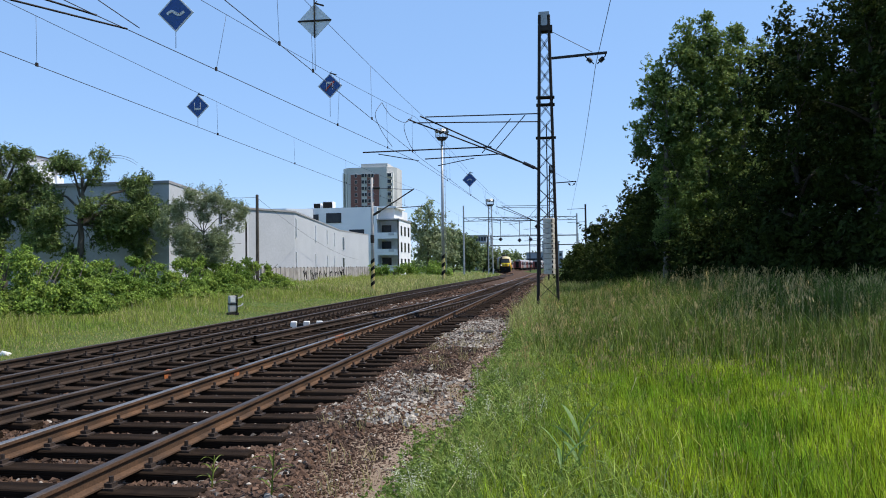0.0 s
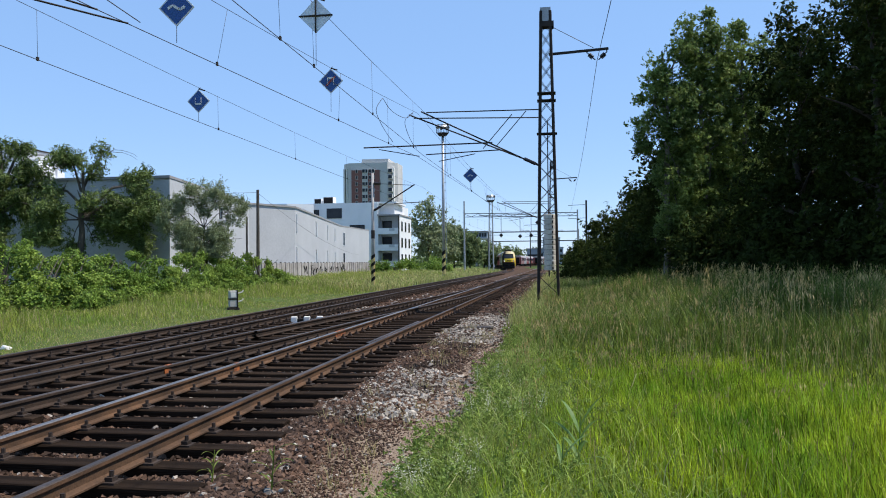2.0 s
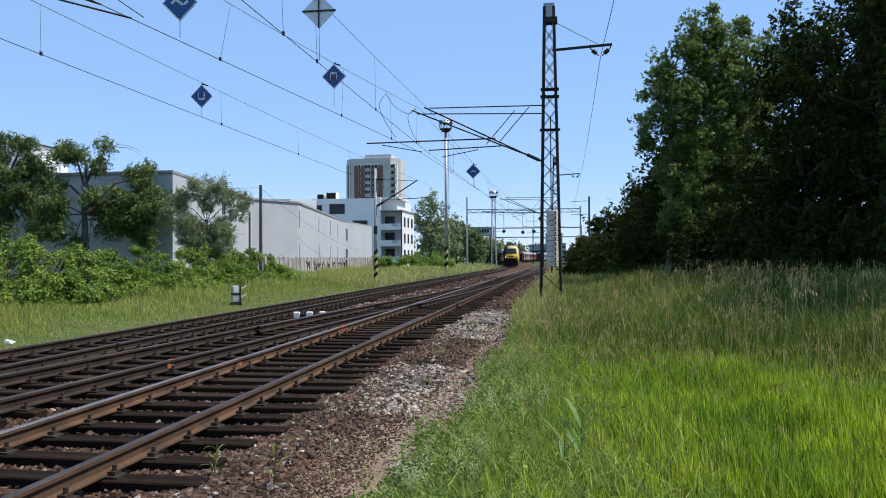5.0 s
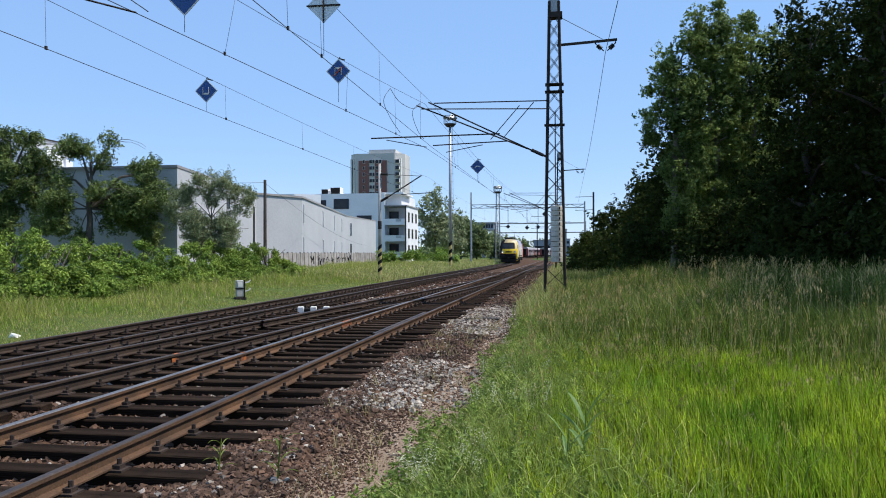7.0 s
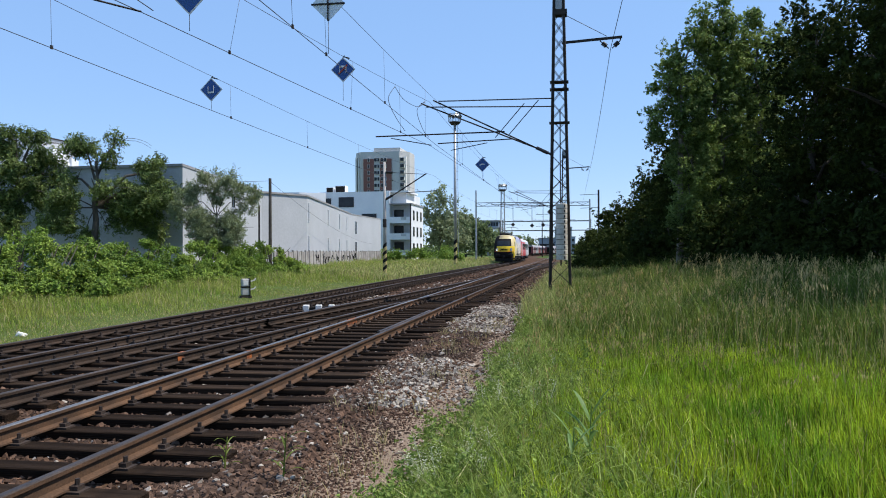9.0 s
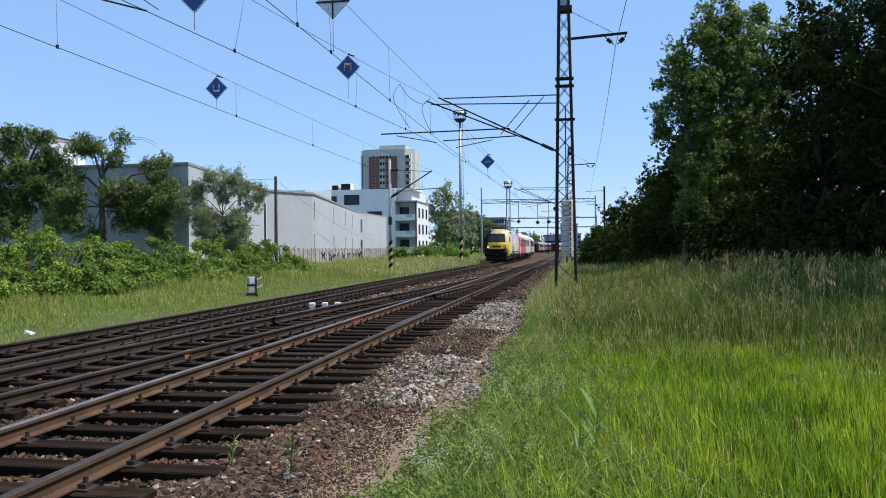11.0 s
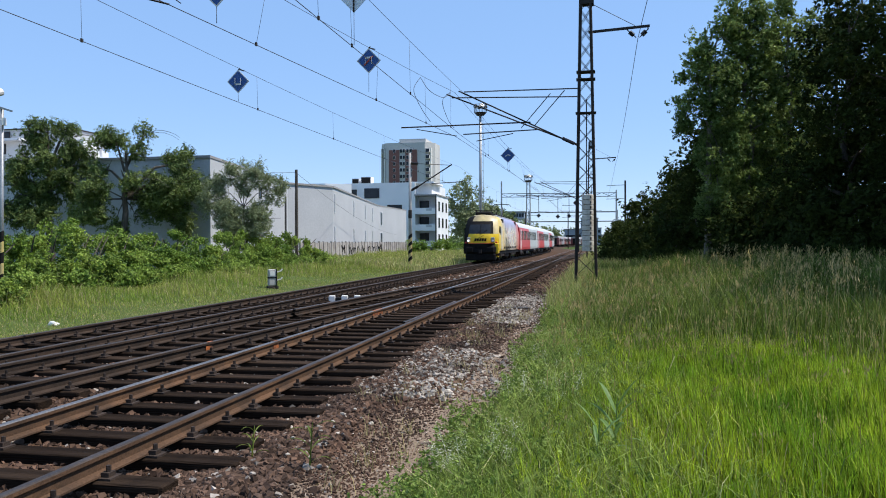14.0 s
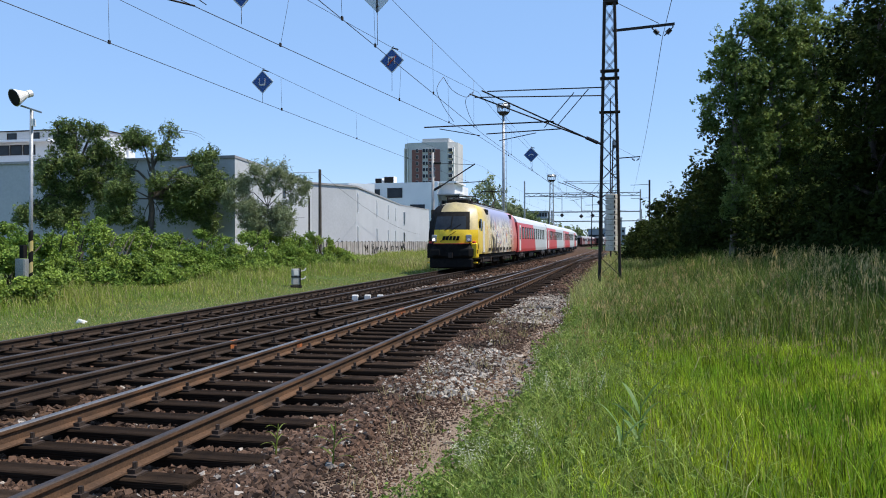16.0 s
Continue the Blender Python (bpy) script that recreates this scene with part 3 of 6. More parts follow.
def build_grass():
    rng = np.random.default_rng(3)
    # lush low meadow by the viewer: upright blades in tufts
    n = 125000
    ty = 4.0 + 14.5 * rng.random(9000) ** 0.85
    tx = path_edge(ty) + 0.75 + rng.random(9000) * (ty * 0.40 + 2.4)
    k = rng.integers(0, 9000, n)
    x, y = tx[k] + rng.normal(size=n) * 0.045, ty[k] + rng.normal(size=n) * 0.045
    keep = y < 10.6 + 5.5 * rng.random(n) ** 1.4 + 1.2 * np.sin(x * 1.1)
    x, y, k = x[keep], y[keep], k[keep]
    n = len(x)
    tuft = rng.uniform(0.65, 1.2, 9000)[k]
    h = rng.uniform(0.20, 0.44, n) * tuft * (0.85 + 0.25 * np.sin(x * 1.3 + np.sin(y)) * np.sin(y * 0.9 + x))
    grass("meadow_grass", "lush bright green meadow grass", x, y, h, rng.uniform(0.007, 0.014, n), rng.uniform(0.03, 0.36, n), GRASS_LUSH, rng)
    # the same meadow around and behind the viewer
    n = 30000
    y = rng.uniform(-9, 4.2, n)
    x = path_edge(y) + 0.3 + rng.random(n) * 9
    grass("meadow_grass", "lush bright green meadow grass", x, y, rng.uniform(0.15, 0.36, n), rng.uniform(0.010, 0.018, n), rng.uniform(0.1, 0.55, n), GRASS_LUSH, rng)
    # rough fringe along the gravel path
    n = 42000
    y = 4.0 + 40 * rng.random(n) ** 1.9
    x = path_edge(y) + np.abs(rng.normal(size=n)) * (0.5 + 0.5 * smoothstep(14, 7, y))
    h = rng.uniform(0.12, 0.45, n) * np.clip((x - path_edge(y)) * 2 + 0.45, 0.4, 1.25)
    grass("fringe_grass", "rough green weeds and grass beside the gravel path", x, y, h, rng.uniform(0.006, 0.014, n), rng.uniform(0.2, 0.95, n), GRASS_WEED, rng)
    # tall grass towards the wood
    n = 88000
    y = 10.5 + 41 * rng.random(n) ** 1.5
    x = path_edge(y) + 0.35 + rng.random(n) * (y * 0.40 + 2.5)
    keep = y > 10.6 + 5.5 * rng.random(n) ** 1.2 + 1.2 * np.sin(x * 0.9) + 0.9 * np.sin(x * 2.3 + 1)
    x, y = x[keep], y[keep]
    n = len(x)
    clump = 0.5 + 0.5 * np.sin(x * 1.1 + 2 * np.sin(y * 0.37)) * np.sin(y * 0.8 + 1.3 * np.sin(x * 0.5))
    h = rng.uniform(0.40, 0.88, n) * (0.5 + 0.75 * clump) * np.clip((y - 9.5 - 1.5 * clump) / 5, 0.4, 1) * np.clip((x + 1.5) / 1.2, 0.45, 1) * (1 + 0.4 * smoothstep(1.0, 5.0, x))
    grass("tall_grass", "tall rough grass gone to seed", x, y, h, rng.uniform(0.008, 0.016, n) * (1 + y / 40), rng.uniform(0.1, 0.5, n), GRASS_TALL, rng)
    # seed heads on thin arching stalks, in loose tufts
    m = 420
    ty = 11.2 + 24 * rng.random(m) ** 1.25
    tx = path_edge(ty) + 0.3 + rng.random(m) * (ty * 0.40 + 2.4)
    n = 1900
    k = rng.integers(0, m, n)
    loose = rng.random(n) < 0.3
    y = np.where(loose, 10.8 + 24 * rng.random(n), ty[k] + rng.normal(size=n) * 0.16)
    x = np.where(loose, path_edge(y) + 0.3 + rng.random(n) * (y * 0.40 + 2.4), tx[k] + rng.normal(size=n) * 0.16)
    h = rng.uniform(0.62, 1.12, n) * np.clip((y - 9) / 4, 0.5, 1) * (0.85 + 0.4 * smoothstep(1.0, 5.0, x)) * rng.uniform(0.85, 1.1, m)[k]
    b = 170
    yb = 5.2 + 7.5 * rng.random(b)
    x = np.r_[x, path_edge(yb) + 0.2 + rng.random(b) * (yb * 0.40 + 2.2)]
    y, h, n = np.r_[y, yb], np.r_[h, rng.uniform(0.30, 0.56, b)], n + b
    a = rng.normal(size=n) * 1.3
    bend = rng.uniform(0.03, 0.24, n)
    way = np.c_[np.cos(a) * bend, np.sin(a) * bend, np.zeros(n)]
    foot = np.c_[x, y, ground_height(x, y)]
    at = lambda t: foot + way * (h * t ** 2)[:, None] + np.c_[np.zeros((n, 2)), h * (t - 0.22 * bend / 0.34 * t ** 3)]
    rows_v, rows_f, count = [], [], 0
    side = np.c_[np.sin(a), -np.cos(a), np.zeros(n)] * 0.0024
    for t0, t1 in ((0.0, 0.45), (0.45, 0.75), (0.75, 1.0)):
        p0, p1 = at(np.full(n, t0)), at(np.full(n, t1))
        rows_v.append(np.stack([p0 - side, p0 + side, p1 + side, p1 - side], 1).reshape(-1, 3))
    specks = 11
    big = np.where(rng.random(n) < 0.16, rng.uniform(1.3, 2.0, n), rng.uniform(0.5, 1.0, n))
    for q in range(specks):
        t = 0.78 + 0.22 * rng.random(n)
        c = at(t) + rng.normal(size=(n, 3)) * np.array([0.022, 0.022, 0.012]) * (big * (1.75 - 1.5 * (t - 0.78) / 0.22 * 0.6))[:, None]
        g = rng.random(n) * 6.283
        grow = (0.35 + 0.65 * np.clip((y - 5) / 8, 0, 1.8)) * big
        wide = np.c_[np.cos(g), np.sin(g), rng.normal(size=n) * 0.3] * (0.0056 * grow)[:, None]
        tall = way / np.maximum(bend, 0.05)[:, None] * (0.006 * grow)[:, None] + np.c_[np.zeros((n, 2)), 0.022 * grow]
        rows_v.append(np.stack([c - tall, c + wide, c + tall, c - wide], 1).reshape(-1, 3))
    P = np.concatenate(rows_v)
    F = np.arange(len(P)).reshape(-1, 4)
    tagged(new("grass_seed_heads", fast_mesh("grass_seed_heads", P, F, SEED)), "pale beige seed heads of tall grass", "grass", kind="stuff")
    # dry stalks and tufts on the gravel
    n = 750
    tx = rng.normal(size=60) * 0.45 - 2.1
    ty = 5.5 + 17 * rng.random(60)
    k = rng.integers(0, 60, n)
    x, y = tx[k] + rng.normal(size=n) * 0.07, ty[k] + rng.normal(size=n) * 0.07
    grass("dry_tufts", "dry beige grass tufts on the gravel path", x, y, rng.uniform(0.08, 0.32, n), rng.uniform(0.004, 0.008, n), rng.uniform(0.3, 0.9, n), DRY, rng)
    # verge beyond the far track: short and dry by the rails, longer towards the hedge
    n = 120000
    y = 8.0 + 100 * rng.random(n) ** 1.5
    x = -11.35 - np.abs(0.1 * rng.normal(size=n)) - rng.random(n) ** 1.05 * (6 + y * 0.16)
    h = rng.uniform(0.12, 0.42, n) * np.clip((-x - 11.1) / 3.6, 0.22, 1.25) * (0.75 + 0.5 * np.sin(x * 0.9 + 1.5 * np.sin(y * 0.3)) * np.sin(y * 0.55)) * (1 + 0.45 * smoothstep(38, 62, y)) * (1 + 0.35 * smoothstep(-14, -18, x))
    grass("verge_grass", "yellow-green grass on the verge below the hedge", x, y, h, rng.uniform(0.007, 0.014, n) * (1 + y / 45), rng.uniform(0.15, 0.75, n), GRASS_VERGE, rng)
    n = 9000
    y = 10.0 + 34 * rng.random(n) ** 1.2
    x = -11.4 - np.abs(rng.normal(size=n)) * 1.5
    grass("dry_verge", "short dry straw on the verge beside the far rail", x, y, rng.uniform(0.03, 0.14, n), rng.uniform(0.006, 0.012, n), rng.uniform(0.4, 1.3, n), DRY, rng)
    # taller, bleached grass at the far end of the verge and round the mast's foot
    n = 16000
    y = 52 + 110 * rng.random(n) ** 1.3
    x = -11.5 - rng.random(n) * (4 + y * 0.06) - 9.8 * smoothstep(148, 268, y)
    grass("bleached_grass", "tall bleached yellowish grass along the distant verge", x, y, rng.uniform(0.3, 0.75, n), rng.uniform(0.02, 0.04, n) * (1 + y / 90), rng.uniform(0.2, 0.7, n), GRASS_BLEACHED, rng)
    n = 5200
    y = 22 + 26 * rng.random(n)
    x = -1.5 + np.abs(rng.normal(size=n)) * 1.3
    grass("bleached_grass", "tall bleached grass round the foot of the mast", x, y, rng.uniform(0.35, 0.85, n), rng.uniform(0.010, 0.020, n), rng.uniform(0.15, 0.6, n), GRASS_BLEACHED, rng)

    n = 6000
    y = 46 + 64 * rng.random(n)
    x = -1.6 + rng.random(n) * 5.5
    grass("bleached_grass", "tall bleached grass beside the track beyond the mast", x, y, rng.uniform(0.4, 0.9, n), rng.uniform(0.02, 0.04, n), rng.uniform(0.15, 0.6, n), GRASS_BLEACHED, rng)


def build_hedge():
    """A run of vine-covered bushes along the verge: rolling mounds that slope down to the grass."""
    rng = np.random.default_rng(8)
    y = 17.0
    while y < 57:
        x = -18.8 - 0.085 * (y - 24) - rng.uniform(0, 0.8)
        h = rng.uniform(1.75, 2.6)
        root = thing("hedge_bush", "dense vine-covered green hedge bush on the verge", "bush", pose(x, y, float(ground_height(x, y))), "hedge bushes")
        # lumps: a high one at the back, lower ones in front, each clothed in leafy clumps
        lumps = [(rng.uniform(-0.5, 0.2), rng.uniform(-1.4, -0.4), h - 0.9, rng.uniform(0.8, 1.05)), (rng.uniform(-0.5, 0.3), rng.uniform(0.5, 1.5), h - 1.1, rng.uniform(0.75, 1.0)),
                 (rng.uniform(0.8, 1.4), rng.uniform(-1.5, 0.0), 0.75, rng.uniform(0.6, 0.85)), (rng.uniform(0.8, 1.4), rng.uniform(0.2, 1.6), 0.6, rng.uniform(0.55, 0.8)),
                 (rng.uniform(1.9, 2.5), rng.uniform(-1.6, 1.6), 0.25, rng.uniform(0.4, 0.6)), (rng.uniform(1.9, 2.6), rng.uniform(-1.6, 1.6), 0.2, rng.uniform(0.35, 0.55))]
        tops, lows = [], []
        for lx, ly, lz, lr in lumps:
            for q in range(15):
                d = rng.normal(size=3)
                d /= np.linalg.norm(d)
                c = np.array((lx, ly, lz)) + d * lr * np.array((1.0, 1.15, 0.85)) * rng.uniform(0.75, 1.05)
                c[2] = max(c[2], 0.12)
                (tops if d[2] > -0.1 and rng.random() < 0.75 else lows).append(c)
        # lit tops and shaded undersides of the lumps are told apart by leaf colour
        for leaf, cc, count, size in ((LEAF_VINE, np.array(tops), 20000, 0.041), (LEAF_VINE_SHADE, np.array(lows), 13000, 0.037)):
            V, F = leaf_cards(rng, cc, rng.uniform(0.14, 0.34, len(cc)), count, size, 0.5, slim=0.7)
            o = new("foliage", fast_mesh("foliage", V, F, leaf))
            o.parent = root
        for j in range(5):
            part("stem", rod(bmesh.new(), (rng.normal() * 0.3, rng.uniform(-1.5, 1.5), 0), (rng.normal() * 0.6, rng.uniform(-2, 2), h * 0.8), 0.05, 0.015, n=6), BARK, root)
        y += 3.1


def build_trees():
    # left: two ash trees behind the hedge, a willow by the hall corner
    across = lambda lobes, vx, vy: [(r * vx - 0.25 * d * vy, r * vy + 0.25 * d * vx, z, w, w * 0.9, h) for r, d, z, w, h in lobes]
    tree("ash_tree", "ash tree with dark trunk and drooping green crown", -29.2, 45, 8.2,
         across([(-0.6, 0, 8.5, 1.1, 0.8), (1.4, 1, 9.0, 0.75, 0.8), (0.8, -1, 8.0, 0.45, 0.4), (3.2, 0, 7.0, 1.0, 0.9), (4.0, 1, 5.8, 1.2, 1.1), (2.1, -1, 5.4, 1.35, 1.0), (3.0, -2, 4.9, 1.3, 0.9), (2.4, 2, 4.1, 1.35, 0.85), (1.1, 1, 4.6, 0.8, 0.8),
                 (3.3, 1, 3.2, 0.85, 0.85), (0.4, -3, 5.7, 0.75, 0.5), (-1.4, 1, 6.5, 0.55, 0.65), (-1.5, -1, 4.9, 1.15, 1.05), (-2.2, 0, 3.7, 1.1, 0.65), (-0.6, 2, 3.0, 0.65, 0.65), (0.7, 2, 3.4, 0.45, 0.55)], 0.838, 0.546),
         44000, 0.112, LEAF_ASH, BARK, 11, trunk=0.30, limbs=3, spread=1.6, clump=0.46, clumps=170, low=0.6, slim=0.27, droop=0.9, rise=-0.9, reach=True)
    tree("ash_tree", "ash tree with dark drooping crown beside the hall", -35.0, 45.5, 8.6,
         across([(0, 0, 9.45, 0.8, 0.5), (1.2, 1, 9.4, 0.55, 0.5), (-1.3, 0, 9.5, 0.4, 0.45), (-0.5, 1, 8.5, 0.9, 0.6), (-1.5, 0, 7.2, 1.05, 0.85), (0, -1, 7.2, 1.05, 0.8), (1.5, 0, 7.9, 1.0, 0.6), (2.1, 1, 7.1, 0.8, 0.75),
                 (0.8, -2, 6.2, 0.95, 0.85), (-1.7, 1, 6.0, 0.9, 0.8), (-0.3, 0, 5.0, 1.15, 0.95), (-1.7, 0, 4.3, 1.05, 0.85), (-0.6, -1, 3.5, 0.85, 0.6), (-3.0, 0, 3.8, 0.55, 0.4), (1.6, 1, 5.0, 0.8, 0.8)], 0.79, 0.61),
         44000, 0.112, LEAF_ASH, BARK, 12, trunk=0.34, limbs=4, spread=1.8, clump=0.46, clumps=140, low=0.6, slim=0.27, droop=0.9, rise=-0.9, reach=True)
    tree("willow_tree", "young grey-green willow against the hall wall", -21.9, 46.5, 5.2,
         across([(-2.2, 0, 4.2, 0.45, 1.2), (-1.5, 1, 5.2, 0.4, 1.2), (-0.8, 0, 6.0, 0.4, 1.0), (0.0, 1, 5.5, 0.4, 1.2), (0.8, -1, 6.0, 0.4, 1.0), (1.5, 0, 5.2, 0.4, 1.2), (2.2, 1, 4.8, 0.35, 1.2), (-0.9, -1, 3.4, 0.9, 0.9), (0.8, -1, 3.4, 0.9, 0.9), (0, 0, 2.4, 1.6, 0.7)], 0.906, 0.423),
         34000, 0.105, LEAF_WILLOW, BARK, 13, trunk=0.09, limbs=5, spread=1.2, clump=0.32, clumps=250, low=0.1, slim=0.17, rise=1.3, reach=True)
    # distant trees behind the white house
    for i, (x, y, h, w) in enumerate(((-29.2, 175, 17.0, 5.0), (-27.0, 182, 13.5, 3.6), (-24.5, 205, 11.5, 3.6), (-27.5, 206, 11.0, 4.0), (-34, 225, 10.5, 4.5), (-21.5, 190, 8.5, 3.0), (-20.5, 215, 8.0, 3.4))):
        tree("distant_tree", "green broadleaf tree beyond the houses", x, y, h, [(0, 0, h * 0.62, w, w, h * 0.36), (w * 0.3, 0, h * 0.4, w * 0.8, w, h * 0.25)],
             7000, 0.30, LEAF_WILLOW if i < 2 else LEAF_HAZED, BARK, 20 + i, trunk=0.25, limbs=6, spread=w, clump=1.0, clumps=70, group="distant trees", droop=0.8 if i < 2 else 0.2)
    for i, (x, y, h) in enumerate(((-23.5, 122, 2.4), (-20.5, 128, 2.0), (-17.8, 118, 1.6), (-26.0, 112, 2.2), (-22.0, 140, 3.0))):
        tree("verge_bush", "low green bush at the end of the verge", x, y, h, [(0, 0, h * 0.5, 1.8, 1.5, h * 0.42)], 3000, 0.14, LEAF_VINE, BARK, 60 + i, trunk=0.05, limbs=5, spread=1.2, clump=0.5, clumps=30, low=0.05, group="verge bushes")
    # the wood on the meadow's far side
    spec = (
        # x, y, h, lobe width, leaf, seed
        (5.35, 41.5, 13.5, 1.9, LEAF_MID, 31), (7.5, 42.3, 14.8, 1.9, LEAF_MID, 32), (9.5, 43, 14.0, 1.8, LEAF_MID, 33), (6.8, 47, 12.0, 2.4, LEAF_SHADED, 34),
        (10.0, 35, 12.4, 2.5, LEAF_SHADED, 35), (11.2, 30, 14.5, 2.8, LEAF_SHADED, 36), (13.5, 33, 16.0, 3.2, LEAF_SHADED, 37), (12.6, 26, 14.0, 3.0, LEAF_SHADED, 38),
        (15.5, 28, 17.0, 3.4, LEAF_SHADED, 39), (14.5, 39, 16.0, 3.4, LEAF_SHADED, 40), (18.5, 36, 17.0, 3.6, LEAF_SHADED, 41), (10.8, 22.5, 12.0, 2.2, LEAF_SHADED, 42),
        (16.5, 23, 15.0, 3.2, LEAF_SHADED, 43), (10.4, 18.6, 14.0, 2.7, LEAF_SHADED, 44), (13.6, 18.5, 15.0, 3.2, LEAF_SHADED, 45), (17.0, 17.5, 15.0, 3.4, LEAF_SHADED, 47))
    poplar_left = [(-0.1, 0, 11.0, 0.5, 0.6, 1.2), (0.95, 0, 12.4, 0.6, 0.7, 1.5), (-0.5, 0, 9.6, 0.8, 1.1, 1.6), (-1.1, 0, 7.8, 0.6, 0.9, 0.8), (0.6, 0, 9.0, 1.2, 1.4, 2.0), (0.8, 0, 5.8, 1.2, 1.7, 2.2), (0.8, 0, 3.0, 1.3, 1.8, 1.4)]
    poplar_tall = [(0.35, 0, 13.2, 0.5, 0.6, 1.4), (-0.6, 0, 12.6, 0.5, 0.6, 1.4), (0.9, 0, 12.2, 0.6, 0.6, 1.3), (0, 0, 11.0, 1.3, 1.3, 2.0), (0, 0, 7.6, 1.8, 1.8, 2.6), (0, 0, 4.0, 1.8, 1.8, 2.2)]
    poplar_right = [(0.0, 0, 12.7, 0.6, 0.6, 1.3), (-0.9, 0, 12.2, 0.6, 0.6, 1.3), (0.9, 0, 12.0, 0.7, 0.7, 1.3), (0, 0, 10.4, 1.5, 1.5, 2.0), (0, 0, 7.0, 1.8, 1.8, 2.6), (0, 0, 3.8, 1.8, 1.8, 2.2)]
    poplar_lobes = {31: poplar_left, 32: poplar_tall, 33: poplar_right}
    for x, y, h, w, leaf, seed in spec:
        pop = leaf is LEAF_MID
        tree("poplar_tree" if pop else "wood_tree", "tall poplar with light green top" if pop else "tall broadleaf tree of the wood with shade-darkened leaf colour", x, y, h,
             poplar_lobes[seed] if pop else [(0, 0, h * 0.80, w * 0.62, w * 0.62, h * 0.18), (0, 0, h * 0.55, w, w, h * 0.26), (0.2, 0, h * 0.32, w * 1.05, w * 1.05, h * 0.2)],
             52000 if pop else 19000, 0.060 if pop else 0.105, leaf, BARK_PALE if pop else BARK, seed, trunk=0.2, limbs=6 if pop else 12, spread=w * (0.6 if pop else 1), clump=0.42 if pop else 0.75, clumps=230 if pop else 110, low=0.2, group="trees of the wood",
             slim=0.6 if pop else 0.45, rise=0.7 if pop else -0.25, reach=pop)
    # deeper rows of the wood; the last eight are added to cast shade
    for i, (x, y, h) in enumerate(((13, 47, 15), (17, 45, 17), (21, 40, 18), (24, 34, 18), (22, 27, 17), (11, 54, 13), (7.5, 58, 8), (27, 45, 19), (20, 52, 17), (5, 66, 5.5), (19.5, 31.5, 16), (17.2, 26, 15), (20, 20, 17), (23, 22, 18), (26, 28, 19), (21, 15, 16), (9.5, 62, 11), (8.4, 72, 8.5), (9.0, 84, 9.5), (12, 72, 13))):
        tree("wood_tree", "broadleaf tree deep in the wood with shade-darkened leaf colour", x, y, h, [(0, 0, h * 0.72, 2.6, 2.6, h * 0.25), (0, 0, h * 0.4, 3.4, 3.4, h * 0.34)], 9000, 0.17, LEAF_SHADED, BARK, 130 + i, trunk=0.22, limbs=7, spread=3, clump=1.0, clumps=90, low=0.15, group="trees of the wood")
    # shrubs that close the wood's foot
    rng = np.random.default_rng(77)
    row = [(2.4 + 0.3 * rng.normal(), 62, 3.4), (2.0, 72, 3.2), (3.9, 54, 3.5), (4.4, 48, 3.5), (5.4, 45, 3.6), (2.2, 80, 3.2), (1.9, 66, 2.6), (3.1, 57, 2.8), (6.4, 40.5, 3.6), (7.6, 39, 3.8), (8.6, 36, 3.6), (9.2, 33, 3.4), (9.9, 29.5, 3.4), (10.4, 26, 3.2), (10.6, 23, 3.2),
           (3.2, 85, 3.8), (3.8, 98, 4.4), (12, 21, 3.2), (9.5, 38, 5), (11.5, 32, 5), (13, 27, 5)]
    for j, (x, y, h) in enumerate(row):
        tree("shrub", "green shrub at the edge of the wood with shade-darkened leaf colour", x, y, h, [(0, 0, h * 0.55, 1.7, 2.0, h * 0.42), (0, 0, h * 0.25, 1.9, 2.2, h * 0.25)],
             6500, 0.12, LEAF_SHADED, BARK, 90 + j, trunk=0.07, limbs=8, spread=1.6, clump=0.6, clumps=70, low=0.05, group="shrubs of the wood")


